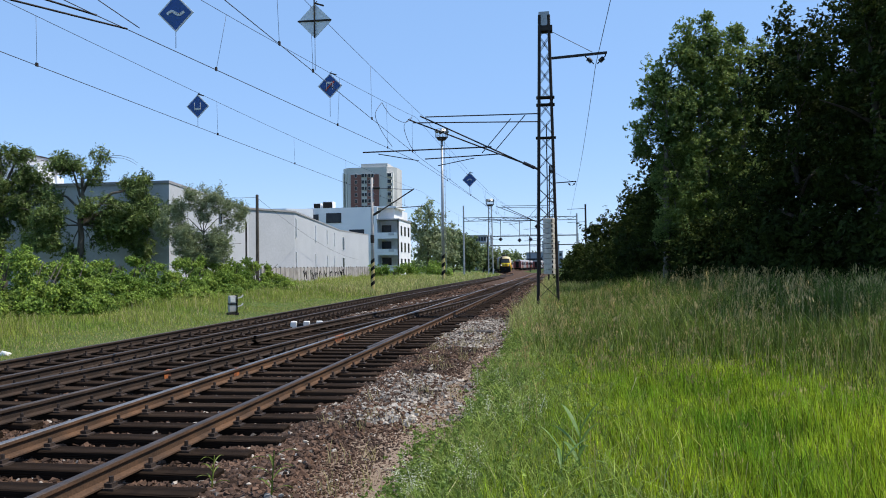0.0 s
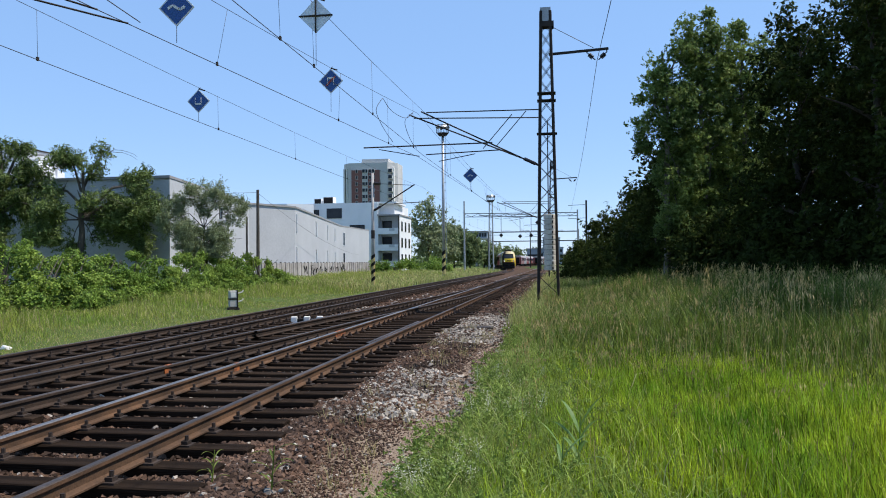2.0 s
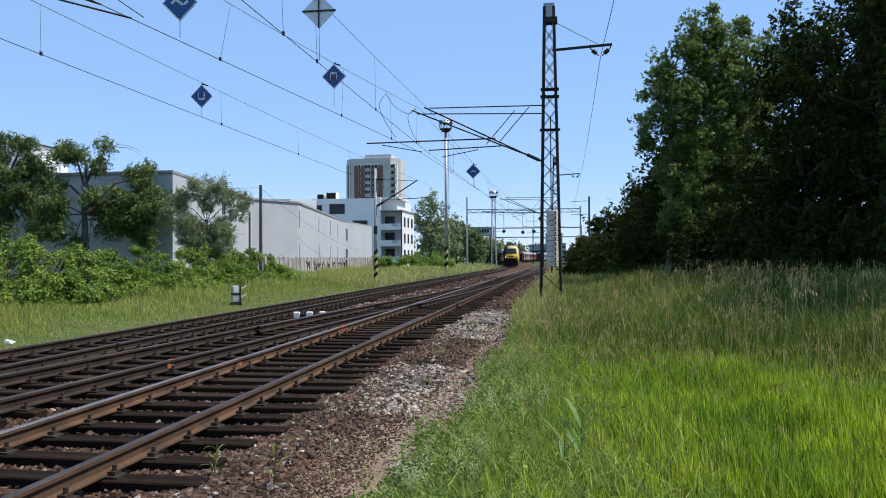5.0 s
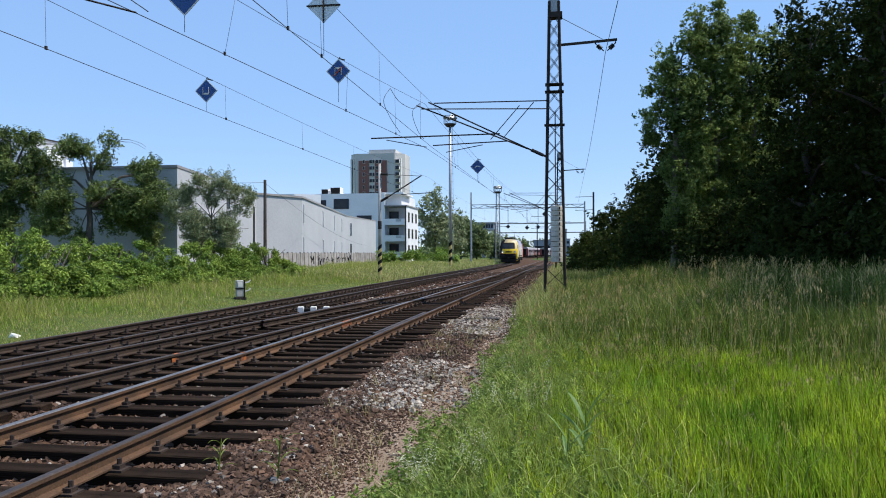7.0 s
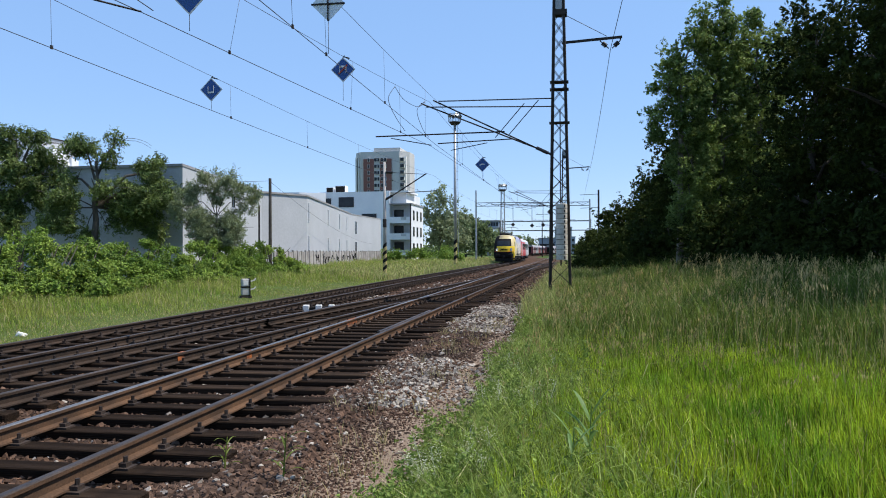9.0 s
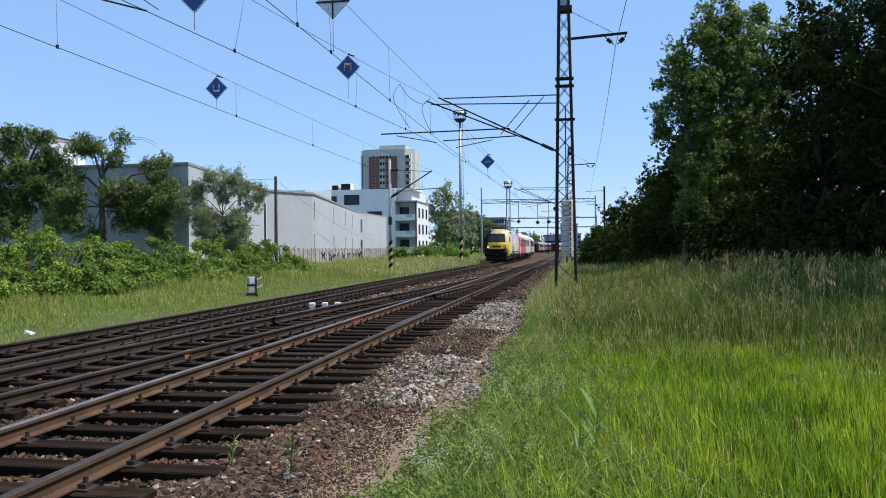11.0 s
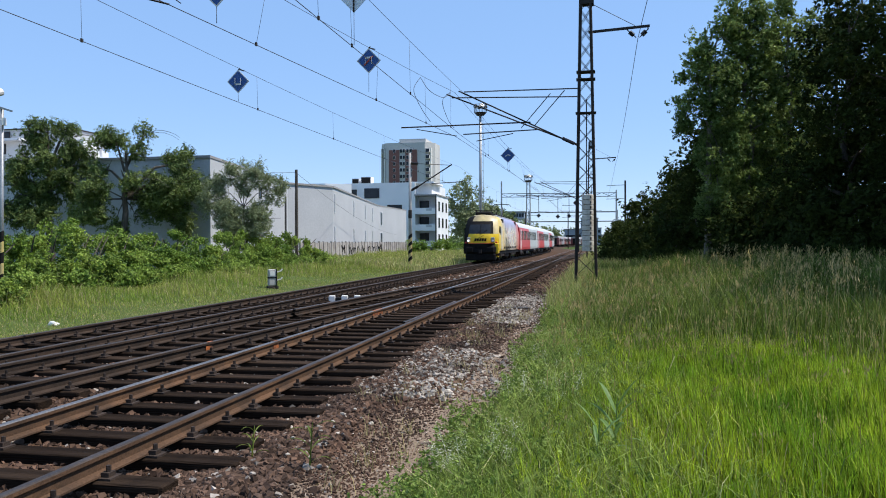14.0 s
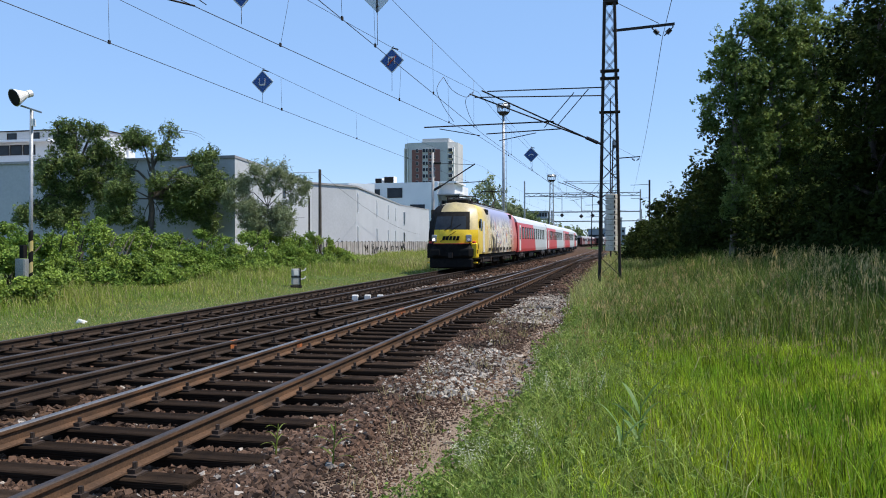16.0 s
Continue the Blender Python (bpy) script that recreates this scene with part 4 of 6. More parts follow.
def build_weeds():
    """Single broad-leaved plants that stand out of the meadow and the gravel."""
    rng = np.random.default_rng(17)
    for name, label, x, y, k, ln, w, m in (("reed", "young reed with long broad grey-green leaves", 0.12, 6.5, 9, 0.43, 0.042, REED), ("reed", "young reed with long broad leaves in the meadow", -0.02, 6.15, 6, 0.36, 0.032, REED),
                                            ("weed", "small green weed growing in the ballast", -2.35, 6.2, 9, 0.28, 0.02, GRASS_TALL), ("weed", "small green weed beside the rail", -3.0, 6.5, 8, 0.22, 0.015, GRASS_TALL)):
        z = float(ground_height(x, y))
        root = thing(name, label, "plant", pose(x, y, z))
        top = ln * 1.35
        part("stem", rod(bmesh.new(), (0, 0, -0.03), (0.03, 0, top), 0.009, 0.004, n=6), m, root)
        for i in range(k):
            a = i * 2.4 + rng.normal() * 0.3 if name == "weed" else i * math.pi - 0.5 + rng.normal() * 0.45
            up = 0.0 if name == "weed" else 0.5 * (i / k) ** 1.5
            h0 = top * (0.1 + 0.85 * i / k)
            d = Vector((math.cos(a), math.sin(a), 0))
            s = Vector((-d.y, d.x, 0)) * w / 2
            bm = bmesh.new()
            rows = []
            for j in range(6):
                t = j / 5
                c = Vector((0.03 * h0 / top, 0, h0)) + d * ln * (0.72 - 0.5 * up) * t + Vector((0, 0, ln * ((0.75 + 0.5 * up) * t - 0.55 * (1 - up) * t * t)))
                ww = max(0.03, math.sin(math.pi * (0.12 + 0.86 * t)))
                rows.append((bm.verts.new(c - s * ww), bm.verts.new(c + Vector((0, 0, -0.004))), bm.verts.new(c + s * ww)))
            for p0, p1 in zip(rows, rows[1:]):
                bm.faces.new((p0[0], p0[1], p1[1], p1[0])), bm.faces.new((p0[1], p0[2], p1[2], p1[1]))
            part("leaf", bm, m, root)
    # loose cream clouds of small flowers in the path's fringe
    V, F = [], []
    for i in range(46):
        y = 5.6 + 9 * rng.random() ** 1.6
        x = float(path_edge(y)) + rng.uniform(-0.05, 0.7)
        h = rng.uniform(0.22, 0.46)
        z = float(ground_height(x, y))
        lx, ly = rng.normal() * 0.12, rng.normal() * 0.12
        for j in range(64):
            t = 0.5 + 0.5 * rng.random()
            c = np.array((x + lx * t, y + ly * t, z + h * t)) + rng.normal(size=3) * (0.035, 0.035, 0.02)
            q = rng.uniform(0.003, 0.0065)
            e = len(V)
            V += [c + (-q, -q, 0), c + (q, -q, 0.004), c + (q, q, 0), c + (-q, q, 0.004)]
            F.append((e, e + 1, e + 2, e + 3))
        e = len(V)
        V += [(x - 0.002, y, z), (x + 0.002, y, z), (x + 0.002 + lx, y + ly, z + h), (x - 0.002 + lx, y + ly, z + h)]
        F.append((e, e + 1, e + 2, e + 3))
    tagged(new("white_flowers", fast_mesh("white_flowers", V, F, UMBEL)), "loose cream flower clouds of weeds along the path", "flowers", kind="stuff")


def build_path_weeds():
    """Low leafy weeds along the edge of the path."""
    rng = np.random.default_rng(61)
    m = 900
    y = 4.6 + 14 * rng.random(m) ** 1.5
    x = path_edge(y) + np.abs(rng.normal(size=m)) * 0.75 - 0.05
    h = rng.uniform(0.05, 0.34, m)
    c = np.c_[x, y, ground_height(x, y) + h]
    V, F = leaf_cards(rng, c, rng.uniform(0.05, 0.14, m), 40000, 0.019, 0.4)
    m = 1100
    yy = 9.0 + 62 * rng.random(m) ** 1.3
    xx = -14.0 - 0.05 * yy - rng.random(m) ** 0.7 * 3.8 - 0.04 * yy
    cc = np.c_[xx, yy, ground_height(xx, yy) + rng.uniform(0.05, 0.55, m)]
    V2, F2 = leaf_cards(rng, cc, rng.uniform(0.12, 0.42, m), 46000, 0.033, 0.4)
    tagged(new("verge_weeds", fast_mesh("verge_weeds", V2, F2, LEAF_VINE)), "leafy green weeds at the foot of the hedge", "weeds", kind="stuff")
    tagged(new("path_weeds", fast_mesh("path_weeds", V, F, WEED_LEAF)), "low yellow-green leafy weeds along the path", "weeds", kind="stuff")


build_hedge()
build_trees()
build_weeds()
build_path_weeds()


# ---- buildings ----
def wall_windows(root, a, b, slots, frame_mat=None):
    """Tall narrow windows on the wall from a to b: (fraction along, z0, z1, width)."""
    a, b = Vector((*a, 0)), Vector((*b, 0))
    d = (b - a).normalized()
    nrm = Vector((d.y, -d.x, 0))
    for f, z0, z1, ww in slots:
        c = a.lerp(b, f)
        m = Matrix.Translation(c) @ Matrix(((d.x, nrm.x, 0, 0), (d.y, nrm.y, 0, 0), (0, 0, 1, 0), (0, 0, 0, 1)))
        bm = bmesh.new()
        for x0, x1, q0, q1 in ((-ww / 2 - 0.06, -ww / 2, z0, z1), (ww / 2, ww / 2 + 0.06, z0, z1), (-ww / 2 - 0.06, ww / 2 + 0.06, z0 - 0.06, z0), (-ww / 2 - 0.06, ww / 2 + 0.06, z1, z1 + 0.06)):
            box(bm, x0, x1, -0.05, 0.06, q0, q1)
        bm.transform(m)
        fr = part("window", bm, frame_mat or STEEL_DARK, root)
        bm = boxed(-ww / 2, ww / 2, -0.05, 0.02, z0, z1)
        bm.transform(m)
        part("pane", bm, GLASS_DARK, fr)


def build_hall():
    root = thing("industrial_hall", "long pale grey rendered hall with narrow slot windows and dark coping", "building")
    outline = [(-25.2, 48.5), (-29.2, 71.7), (-26.6, 77.3), (-33.3, 117.9), (-33.3, 136.2), (-50, 140), (-60, 90), (-75, 70), (-75, 48.3), (-44, 48.6)]
    part("wall", prism(bmesh.new(), outline, -0.3, 7.5), HALL_WALL, root)
    c = Vector((-42, 80))
    part("coping", prism(bmesh.new(), [tuple(Vector(p) + (Vector(p) - c).normalized() * 0.12) for p in outline], 7.5, 7.68), HALL_TRIM, root)
    wall_windows(root, outline[2], outline[3], [(f, z, z + 1.9, 0.35) for f in (0.02, 0.36, 0.62, 0.82) for z in (1.6, 5.0)], WHITE_WALL)
    wall_windows(root, outline[3], outline[4], [(0.10, 1.6, 3.4, 1.0), (0.10, 4.6, 6.6, 1.0)], WHITE_WALL)
    wall_windows(root, outline[0], outline[1], [(0.55, 5.6, 6.4, 0.7), (0.95, 1.2, 6.2, 0.4)])
    # upper block behind the hall at its street end
    b2 = thing("office_block", "white office block with a band of windows above the hall", "building")
    part("wall", prism(bmesh.new(), [(-44.2, 62), (-48.5, 72), (-80, 72), (-80, 62)], -0.2, 11.0), WHITE_WALL, b2)
    wall_windows(b2, (-80, 62), (-50, 62), [(0.04 + 0.046 * i, 9.95, 10.75, 1.15) for i in range(20)])
    part("canopy", boxed(-80, -49.8, 61.0, 62.0, 10.98, 11.18), WHITE_WALL, b2, "white canopy slab")
    part("dark_band", boxed(-80, -49, 61.9, 62.0, 7.9, 9.0), STEEL_DARK, b2)
    part("upper_storey", boxed(-74, -46.5, 63, 69, 11.0, 12.2), HALL_WALL, b2)
    part("roof_edge", boxed(-74.1, -46.4, 62.9, 69.1, 12.2, 12.3), STEEL_DARK, b2)
    wall_windows(b2, (-74, 63), (-46.5, 63), [(0.05 + 0.09 * i, 11.25, 12.0, 0.9) for i in range(10)])


def build_fence():
    root = thing("concrete_fence", "weathered concrete panel fence with dark scrawls", "fence")
    a, b = Vector((-24.6, 63.0)), Vector((-29.2, 133.0))
    k = 50
    for i in range(k):
        p, q = a.lerp(b, i / k), a.lerp(b, (i + 0.97) / k)
        z = float(ground_height(p.x, p.y))
        part("panel", bar(bmesh.new(), (p.x, p.y, z + 0.85), (q.x, q.y, z + 0.85), 0.06, 1.7), FENCE_MAT, root)
        part("post", boxed(p.x - 0.07, p.x + 0.09, p.y - 0.07, p.y + 0.07, z, z + 1.78), FENCE_MAT, root)


def build_scrawl():
    """Dark abstract scrawls sprayed on the fence."""
    rng = np.random.default_rng(4)
    root = bpy.data.objects["concrete_fence"]
    a, b = Vector((-24.6, 63.0)), Vector((-29.2, 133.0))
    for i in range(13):
        f = 0.20 + 0.022 * i + rng.normal() * 0.006
        pts, tall = [], rng.uniform(0.25, 0.6)
        for j in range(6):
            p = a.lerp(b, f + 0.0028 * j + rng.normal() * 0.004)
            pts.append(Vector((p.x + 0.05, p.y, float(ground_height(p.x, p.y)) + 0.95 + tall * math.sin(j * rng.uniform(1.2, 2.6)))))
        tube("scrawl", pts, rng.uniform(0.035, 0.065), BLACK, root)


def build_white_house():
    root = thing("apartment_house", "white modern apartment house with balconies and flat roof", "building")
    X0, Y0 = -47.0, 150.0
    part("wall", boxed(-49.4, -34.9, 150, 168, -0.3, 13.6), WHITE_WALL, root)
    part("wall", boxed(-34.9, -30.9, 153.2, 162, -0.3, 11.0), WHITE_WALL, root, "white rear wall of the balconies")
    part("wall", boxed(-30.9, -30.6, 150.0, 162, -0.3, 11.0), WHITE_WALL, root)
    for z in (1.0, 4.2, 7.4):
        bal = part("balcony", boxed(-34.9, -30.9, 150.0, 153.2, z, z + 0.3), WHITE_WALL, root)
        part("parapet", boxed(-34.9, -30.9, 150.0, 150.18, z + 0.3, z + 1.2), WHITE_WALL, bal)
        w = part("window", boxed(-34.7, -32.8, 153.1, 153.25, z + 0.4, z + 2.75), STEEL_DARK, root)
        part("parapet_panel", boxed(-32.7, -31.6, 149.96, 149.997, z + 0.65, z + 1.15), HALL_WALL, bal, "grey parapet panel")
        for x in (-34.62, -33.72):
            part("pane", boxed(x, x + 0.82, 153.05, 153.2, z + 0.5, z + 2.6), GLASS_DARK, w)
    part("roof_slab", boxed(-35.0, -30.45, 149.7, 162.2, 11.0, 11.25), HALL_TRIM, root)
    pent = part("penthouse", boxed(-38.5, -32.0, 152, 166, 11.3, 13.4), WHITE_WALL, root)
    part("canopy", boxed(-36, -31.3, 150.5, 160, 13.4, 13.75), WHITE_WALL, pent)
    for x, z0, z1, w in ((-47.5, 10.6, 12.3, 1.5), (-43.6, 10.7, 12.5, 2.9), (-39.0, 8.4, 9.2, 2.8)):
        f = part("window", boxed(x - w / 2 - 0.08, x + w / 2 + 0.08, 149.9, 150.05, z0 - 0.08, z1 + 0.08), STEEL_DARK, root)
        part("pane", boxed(x - w / 2, x + w / 2, 149.86, 150.0, z0, z1), GLASS_DARK, f)
    for y in (152.2, 155.8, 159.6):
        for z in (1.6, 4.8, 8.0):
            f = part("window", boxed(-30.65, -30.52, y - 0.62, y + 0.62, z, z + 1.9), STEEL_DARK, root)
            part("pane", boxed(-30.6, -30.49, y - 0.52, y + 0.52, z + 0.1, z + 1.8), GLASS_DARK, f)
    part("downpipe", rod(bmesh.new(), (-30.75, 149.86, 0), (-30.75, 149.86, 11.0), 0.11), STEEL_DARK, root, "dark downpipe")
    for x, hw, top in ((-48.5, 0.65, 15.0), (-46.3, 0.95, 15.3)):
        ch = part("roof_unit", boxed(x - hw - 0.1, x + hw + 0.1, 155, 157, 13.6, top), WHITE_WALL, root)
        part("grille", boxed(x - hw, x + hw, 154.93, 155.02, 13.75, top - 0.12), BLACK, ch)
    wing = thing("house_wing", "white two-storey wing with small windows beside the hall", "building")
    part("wall", prism(bmesh.new(), [(-51.8, 146), (-47.6, 149.5), (-60, 152), (-62.5, 146)], -0.2, 13.4), WHITE_WALL, wing)


def build_tower():
    root = thing("tower_block", "tall residential tower with pale panels and red brick bays", "building")
    cx, cy = -90.2, 380
    part("wall", prism(bmesh.new(), [(cx - 13.4, cy - 6), (cx - 10, cy - 10), (cx + 9, cy - 10), (cx + 13.2, cy - 6), (cx + 13.2, cy + 6), (cx - 13.4, cy + 6)], 0, 50), TOWER_PALE, root)
    part("parapet", prism(bmesh.new(), [(cx - 4, cy - 8), (cx + 9, cy - 8), (cx + 9, cy + 8), (cx - 4, cy + 8)], 50, 52), TOWER_PALE, root)
    for x0, x1 in ((cx - 8.6, cx - 3.4), (cx - 0.5, cx + 5.2)):
        part("brick_bay", boxed(x0, x1, cy - 10.5, cy - 10, 0, 46.5), TOWER_RED, root)
    part("stair_strip", boxed(cx - 3.4, cx - 0.5, cy - 10.25, cy - 10, 0, 46.5), TOWER_PALE, root, "pale strip of landing windows")
    for x0, x1 in ((cx - 12.9, cx - 12.3), (cx - 11.5, cx - 10.9), (cx + 11.4, cx + 12.0)):
        part("fin", boxed(x0, x1, cy - 9.4, cy - 5, 0, 47.5), WHITE_PAINT, root)
    for s in range(15):
        z = 2.5 + s * 3.05
        for x, w in ((cx - 2.6, 1.3), (cx - 1.2, 1.0), (cx + 0.6, 1.1), (cx + 2.2, 1.1), (cx - 6.0, 0.9), (cx + 10.4, 1.8)):
            f = part("window", boxed(x - w / 2 - 0.1, x + w / 2 + 0.1, cy - 10.6, cy - 9.2, z - 0.1, z + 1.7), WHITE_PAINT, root)
            part("pane", boxed(x - w / 2, x + w / 2, cy - 10.66, cy - 9.3, z, z + 1.6), GLASS_DARK, f)


def build_distance():
    """Far wood line, blocks of the town and parked carriages at the line's end."""
    rng = np.random.default_rng(55)
    m = 150
    c = np.c_[np.r_[rng.uniform(-120, -20, 80), rng.uniform(4, 160, 50), rng.uniform(-20, 4, 20)], np.r_[rng.uniform(260, 330, 130), rng.uniform(480, 520, 20)], rng.uniform(0.5, 7.0, m)]
    c = np.r_[c, np.c_[rng.uniform(-45, 40, 70), rng.uniform(500, 540, 70), rng.uniform(1, 8.5, 70)]]
    V, F = leaf_cards(rng, c, rng.uniform(2.0, 4.5, len(c)), 20000, 0.8)
    tagged(new("distant_wood", fast_mesh("distant_wood", V, F, LEAF_HAZED)), "far band of green trees at the horizon", "trees", kind="stuff")
    for x, y, w, d, h in ((-4.5, 430, 9, 14, 14.5), (-13.5, 450, 10, 14, 9), (-1.5, 470, 7, 10, 10)):
        b = thing("distant_block", "distant grey-blue block with window bands", "building", pose(x, y, 0), "distant blocks")
        part("wall", boxed(-w / 2, w / 2, 0, d, -0.2, h), DISTANT_WALL, b)
        part("roof", boxed(-w / 2 - 0.3, w / 2 + 0.3, -0.3, d + 0.3, h, h + 0.35), HALL_TRIM, b)
        z = 1.4
        while z + 1.7 < h:
            part("window", boxed(-w / 2 + 0.6, w / 2 - 0.6, -0.08, 0.05, z, z + 1.5), GLASS_DARK, b)
            z += 3.0
    # a long building on stilts that bridges the trees
    b = thing("bridge_building", "long grey building raised on concrete stilts", "building", pose(-31.2, 300, 0))
    part("deck", boxed(-5.2, 4.4, 0, 10, 10.4, 11.1), CONCRETE, b)
    part("storey", boxed(-4.6, 3.8, 0.6, 9.4, 11.1, 13.3), DISTANT_WALL, b)
    part("roof", boxed(-5.0, 4.2, 0.2, 9.8, 13.3, 13.7), HALL_TRIM, b)
    for i in range(8):
        part("window", boxed(-4.4 + i * 1.02, -3.6 + i * 1.02, 0.5, 0.64, 11.5, 12.9), GLASS_DARK, b)
    for x in (-4.6, -0.4, 3.8):
        part("pillar", boxed(x - 0.35, x + 0.35, 1, 9, -0.2, 10.4), CONCRETE, b)
    # a low white kiosk roof and sheds beside the line
    for x, y, w, h, m in ((-20.6, 262, 5.0, 4.6, WHITE_WALL), (-25.0, 285, 6.0, 5.0, DISTANT_WALL)):
        b = thing("line_shed", "low pale shed beside the distant tracks", "shed", pose(x, y, 0), "line sheds")
        part("wall", boxed(-w / 2, w / 2, 0, 8, -0.2, h), m, b)
        part("roof", boxed(-w / 2 - 0.2, w / 2 + 0.2, -0.2, 8.2, h, h + 0.25), HALL_TRIM, b)
        part("door", boxed(-0.6, 0.6, -0.05, 0.05, -0.1, 2.2), STEEL_DARK, b)


build_distance()
build_hall()
build_fence()
build_scrawl()
build_white_house()
build_tower()


# ---- overhead line ----
def lattice_mast():
    x, y = -0.43, 29.5
    z0 = float(ground_height(x, y))
    root = thing("lattice_mast", "dark riveted steel lattice mast with concrete tension weights", "railway mast", pose(x, y, 0))
    top, wb, wt = 11.1, 0.36, 0.17
    f = lambda z: wb + (wt - wb) * max(0.0, z - 3.0) / (top - 3.0)
    for sx in (-1, 1):
        for sy in (-1, 1):
            part("leg", bar(bmesh.new(), (sx * (wb + 0.02), sy * 0.2, z0 - 0.2), (sx * wt, sy * 0.14, top), 0.09, 0.09), STEEL_DARK, root)
    z, step = 0.6, 0.62
    while z < top - 0.5:
        z2 = min(z + step * (0.75 + f(z)), top - 0.3)
        for sy in (-1, 1):
            yy = sy * 0.2
            for s in (-1, 1):
                part("brace", bar(bmesh.new(), (-s * f(z), yy * (1 - z / 40), z), (s * f(z2), yy * (1 - z2 / 40), z2), 0.06, 0.014), STEEL_DARK, root)
        z = z2
    part("cap", boxed(-0.2, 0.19, -0.17, 0.17, top - 0.45, top + 0.12), STEEL_GREY, root, "grey sheet cap")
    for zz in (8.05, 7.78, 6.55):
        part("clamp", boxed(-f(zz) - 0.09, f(zz) + 0.10, -0.22, 0.22, zz - 0.018, zz + 0.018), STEEL_DARK, root)
    part("bracket", boxed(-f(10.6) - 0.02, f(10.6) + 0.12, -0.2, 0.2, 10.5, 10.7), STEEL_DARK, root)
    # stacked tension weights on the track side
    for i in range(11):
        z1 = 1.50 + i * 0.187
        bm = rod(bmesh.new(), (0.065, -0.32, z1), (0.065, -0.32, z1 + 0.172), 0.215, n=18)
        bmesh.ops.bevel(bm, geom=[e for e in bm.edges if abs(e.verts[0].co.z - e.verts[1].co.z) < 0.01], offset=0.012, segments=1, affect="EDGES")
        w = part("weight", bm, CONCRETE_WEIGHT, root)
        part("slot", boxed(0.16, 0.20, -0.53, -0.40, z1 + 0.04, z1 + 0.13), BLACK, w)
    for s in (-1, 1):
        part("weight_rod", rod(bmesh.new(), (0.06 + s * 0.03, -0.3, 3.5), (0.06 + s * 0.03, -0.3, 4.6), 0.015), STEEL_DARK, root)
    part("weight_guide", rod(bmesh.new(), (0.03, -0.3, 1.3), (0.03, -0.3, 7.0), 0.02), STEEL_DARK, root)
    # arm for the feeder wire
    part("feeder_arm", bar(bmesh.new(), (0.1, 0, 9.5), (2.28, 0, 9.62), 0.06, 0.09), STEEL_DARK, root)
    tube("stay", [(0.1, 0, 10.6), (1.75, 0, 9.66)], 0.012, WIRE, root)
    for s in (-1, 1):
        b = rod(bmesh.new(), (1.86 + s * 0.36, 0, 9.50), (1.86 + s * 0.06, 0, 9.22), 0.02)
        for k in range(5):
            t = 0.25 + 0.1 * k
            p = Vector((1.86 + s * 0.36, 0, 9.5)).lerp(Vector((1.86 + s * 0.06, 0, 9.22)), t)
            q = Vector((1.86 + s * 0.36, 0, 9.5)).lerp(Vector((1.86 + s * 0.06, 0, 9.22)), t + 0.05)
            rod(b, p, q, 0.085, n=10)
        rod(b, (1.86 + s * 0.36, 0, 9.50), (1.86 + s * 0.36, 0, 9.62), 0.025, n=6)
        part("insulator", b, INSUL, root)
    # twin cantilevers over the near track
    for dy, tip, low in ((-0.25, -4.68, 5.35), (0.3, -5.25, 5.45)):
        part("cantilever", rod(bmesh.new(), (-0.3, dy, low), (tip, dy, low + (7.5 - low) * 1.0), 0.027), STEEL_DARK, root)
        part("insulator", rod(bmesh.new(), (-0.42, dy, low + 0.05), (-0.85, dy, low + 0.26), 0.045), INSUL, root)
        part("top_tube", rod(bmesh.new(), (-0.2, dy, 7.42 - 0.2 * (dy > 0)), (tip + 0.2, dy, 7.36 + 0.1 * (dy < 0)), 0.022), STEEL_DARK, root)
        part("strut", rod(bmesh.new(), (-1.0 - dy, dy, 7.38), (-2.1 - dy, dy, 6.12), 0.016), STEEL_DARK, root)
    part("registration_tube", rod(bmesh.new(), (-2.0, -0.25, 6.25), (-6.9, -0.25, 6.2), 0.026), STEEL_DARK, root)
    part("steady_arm", rod(bmesh.new(), (-6.3, -0.25, 6.12), (-4.75, -0.25, 5.82), 0.016), STEEL_DARK, root)
    part("registration_tube", rod(bmesh.new(), (-1.75, 0.3, 6.05), (-4.6, 0.3, 5.95), 0.022), STEEL_DARK, root)
    part("steady_arm", rod(bmesh.new(), (-2.7, 0.3, 5.93), (-4.1, 0.3, 5.68), 0.016), STEEL_DARK, root)
    return root


def sag(a, b, drop, k=12):
    a, b = Vector(a), Vector(b)
    return [a.lerp(b, i / k) - Vector((0, 0, 4 * drop * (i / k) * (1 - i / k))) for i in range(k + 1)]


def span(contact, messenger, droppers, label):
    """One run of overhead line: contact wire, messenger wire and droppers. Points are (x, y, z)."""
    root = thing("overhead_line", label, "overhead wire", group="overhead lines")
    tube("contact_wire", contact, 0.0078, WIRE, root)
    tube("messenger_wire", messenger, 0.006, WIRE, root)

    def at(line, y):
        for a, b in zip(line, line[1:]):
            if min(a[1], b[1]) <= y <= max(a[1], b[1]):
                return Vector(a).lerp(Vector(b), (y - a[1]) / (b[1] - a[1]))
        return Vector(line[-1])
    for y in droppers:
        c, m = at(contact, y), at(messenger, y)
        tube("dropper", [c, m], 0.004, WIRE, root)
        part("clamp", boxed(c.x - 0.015, c.x + 0.015, c.y - 0.03, c.y + 0.03, c.z - 0.02, c.z + 0.05), STEEL_DARK, root)
    return root


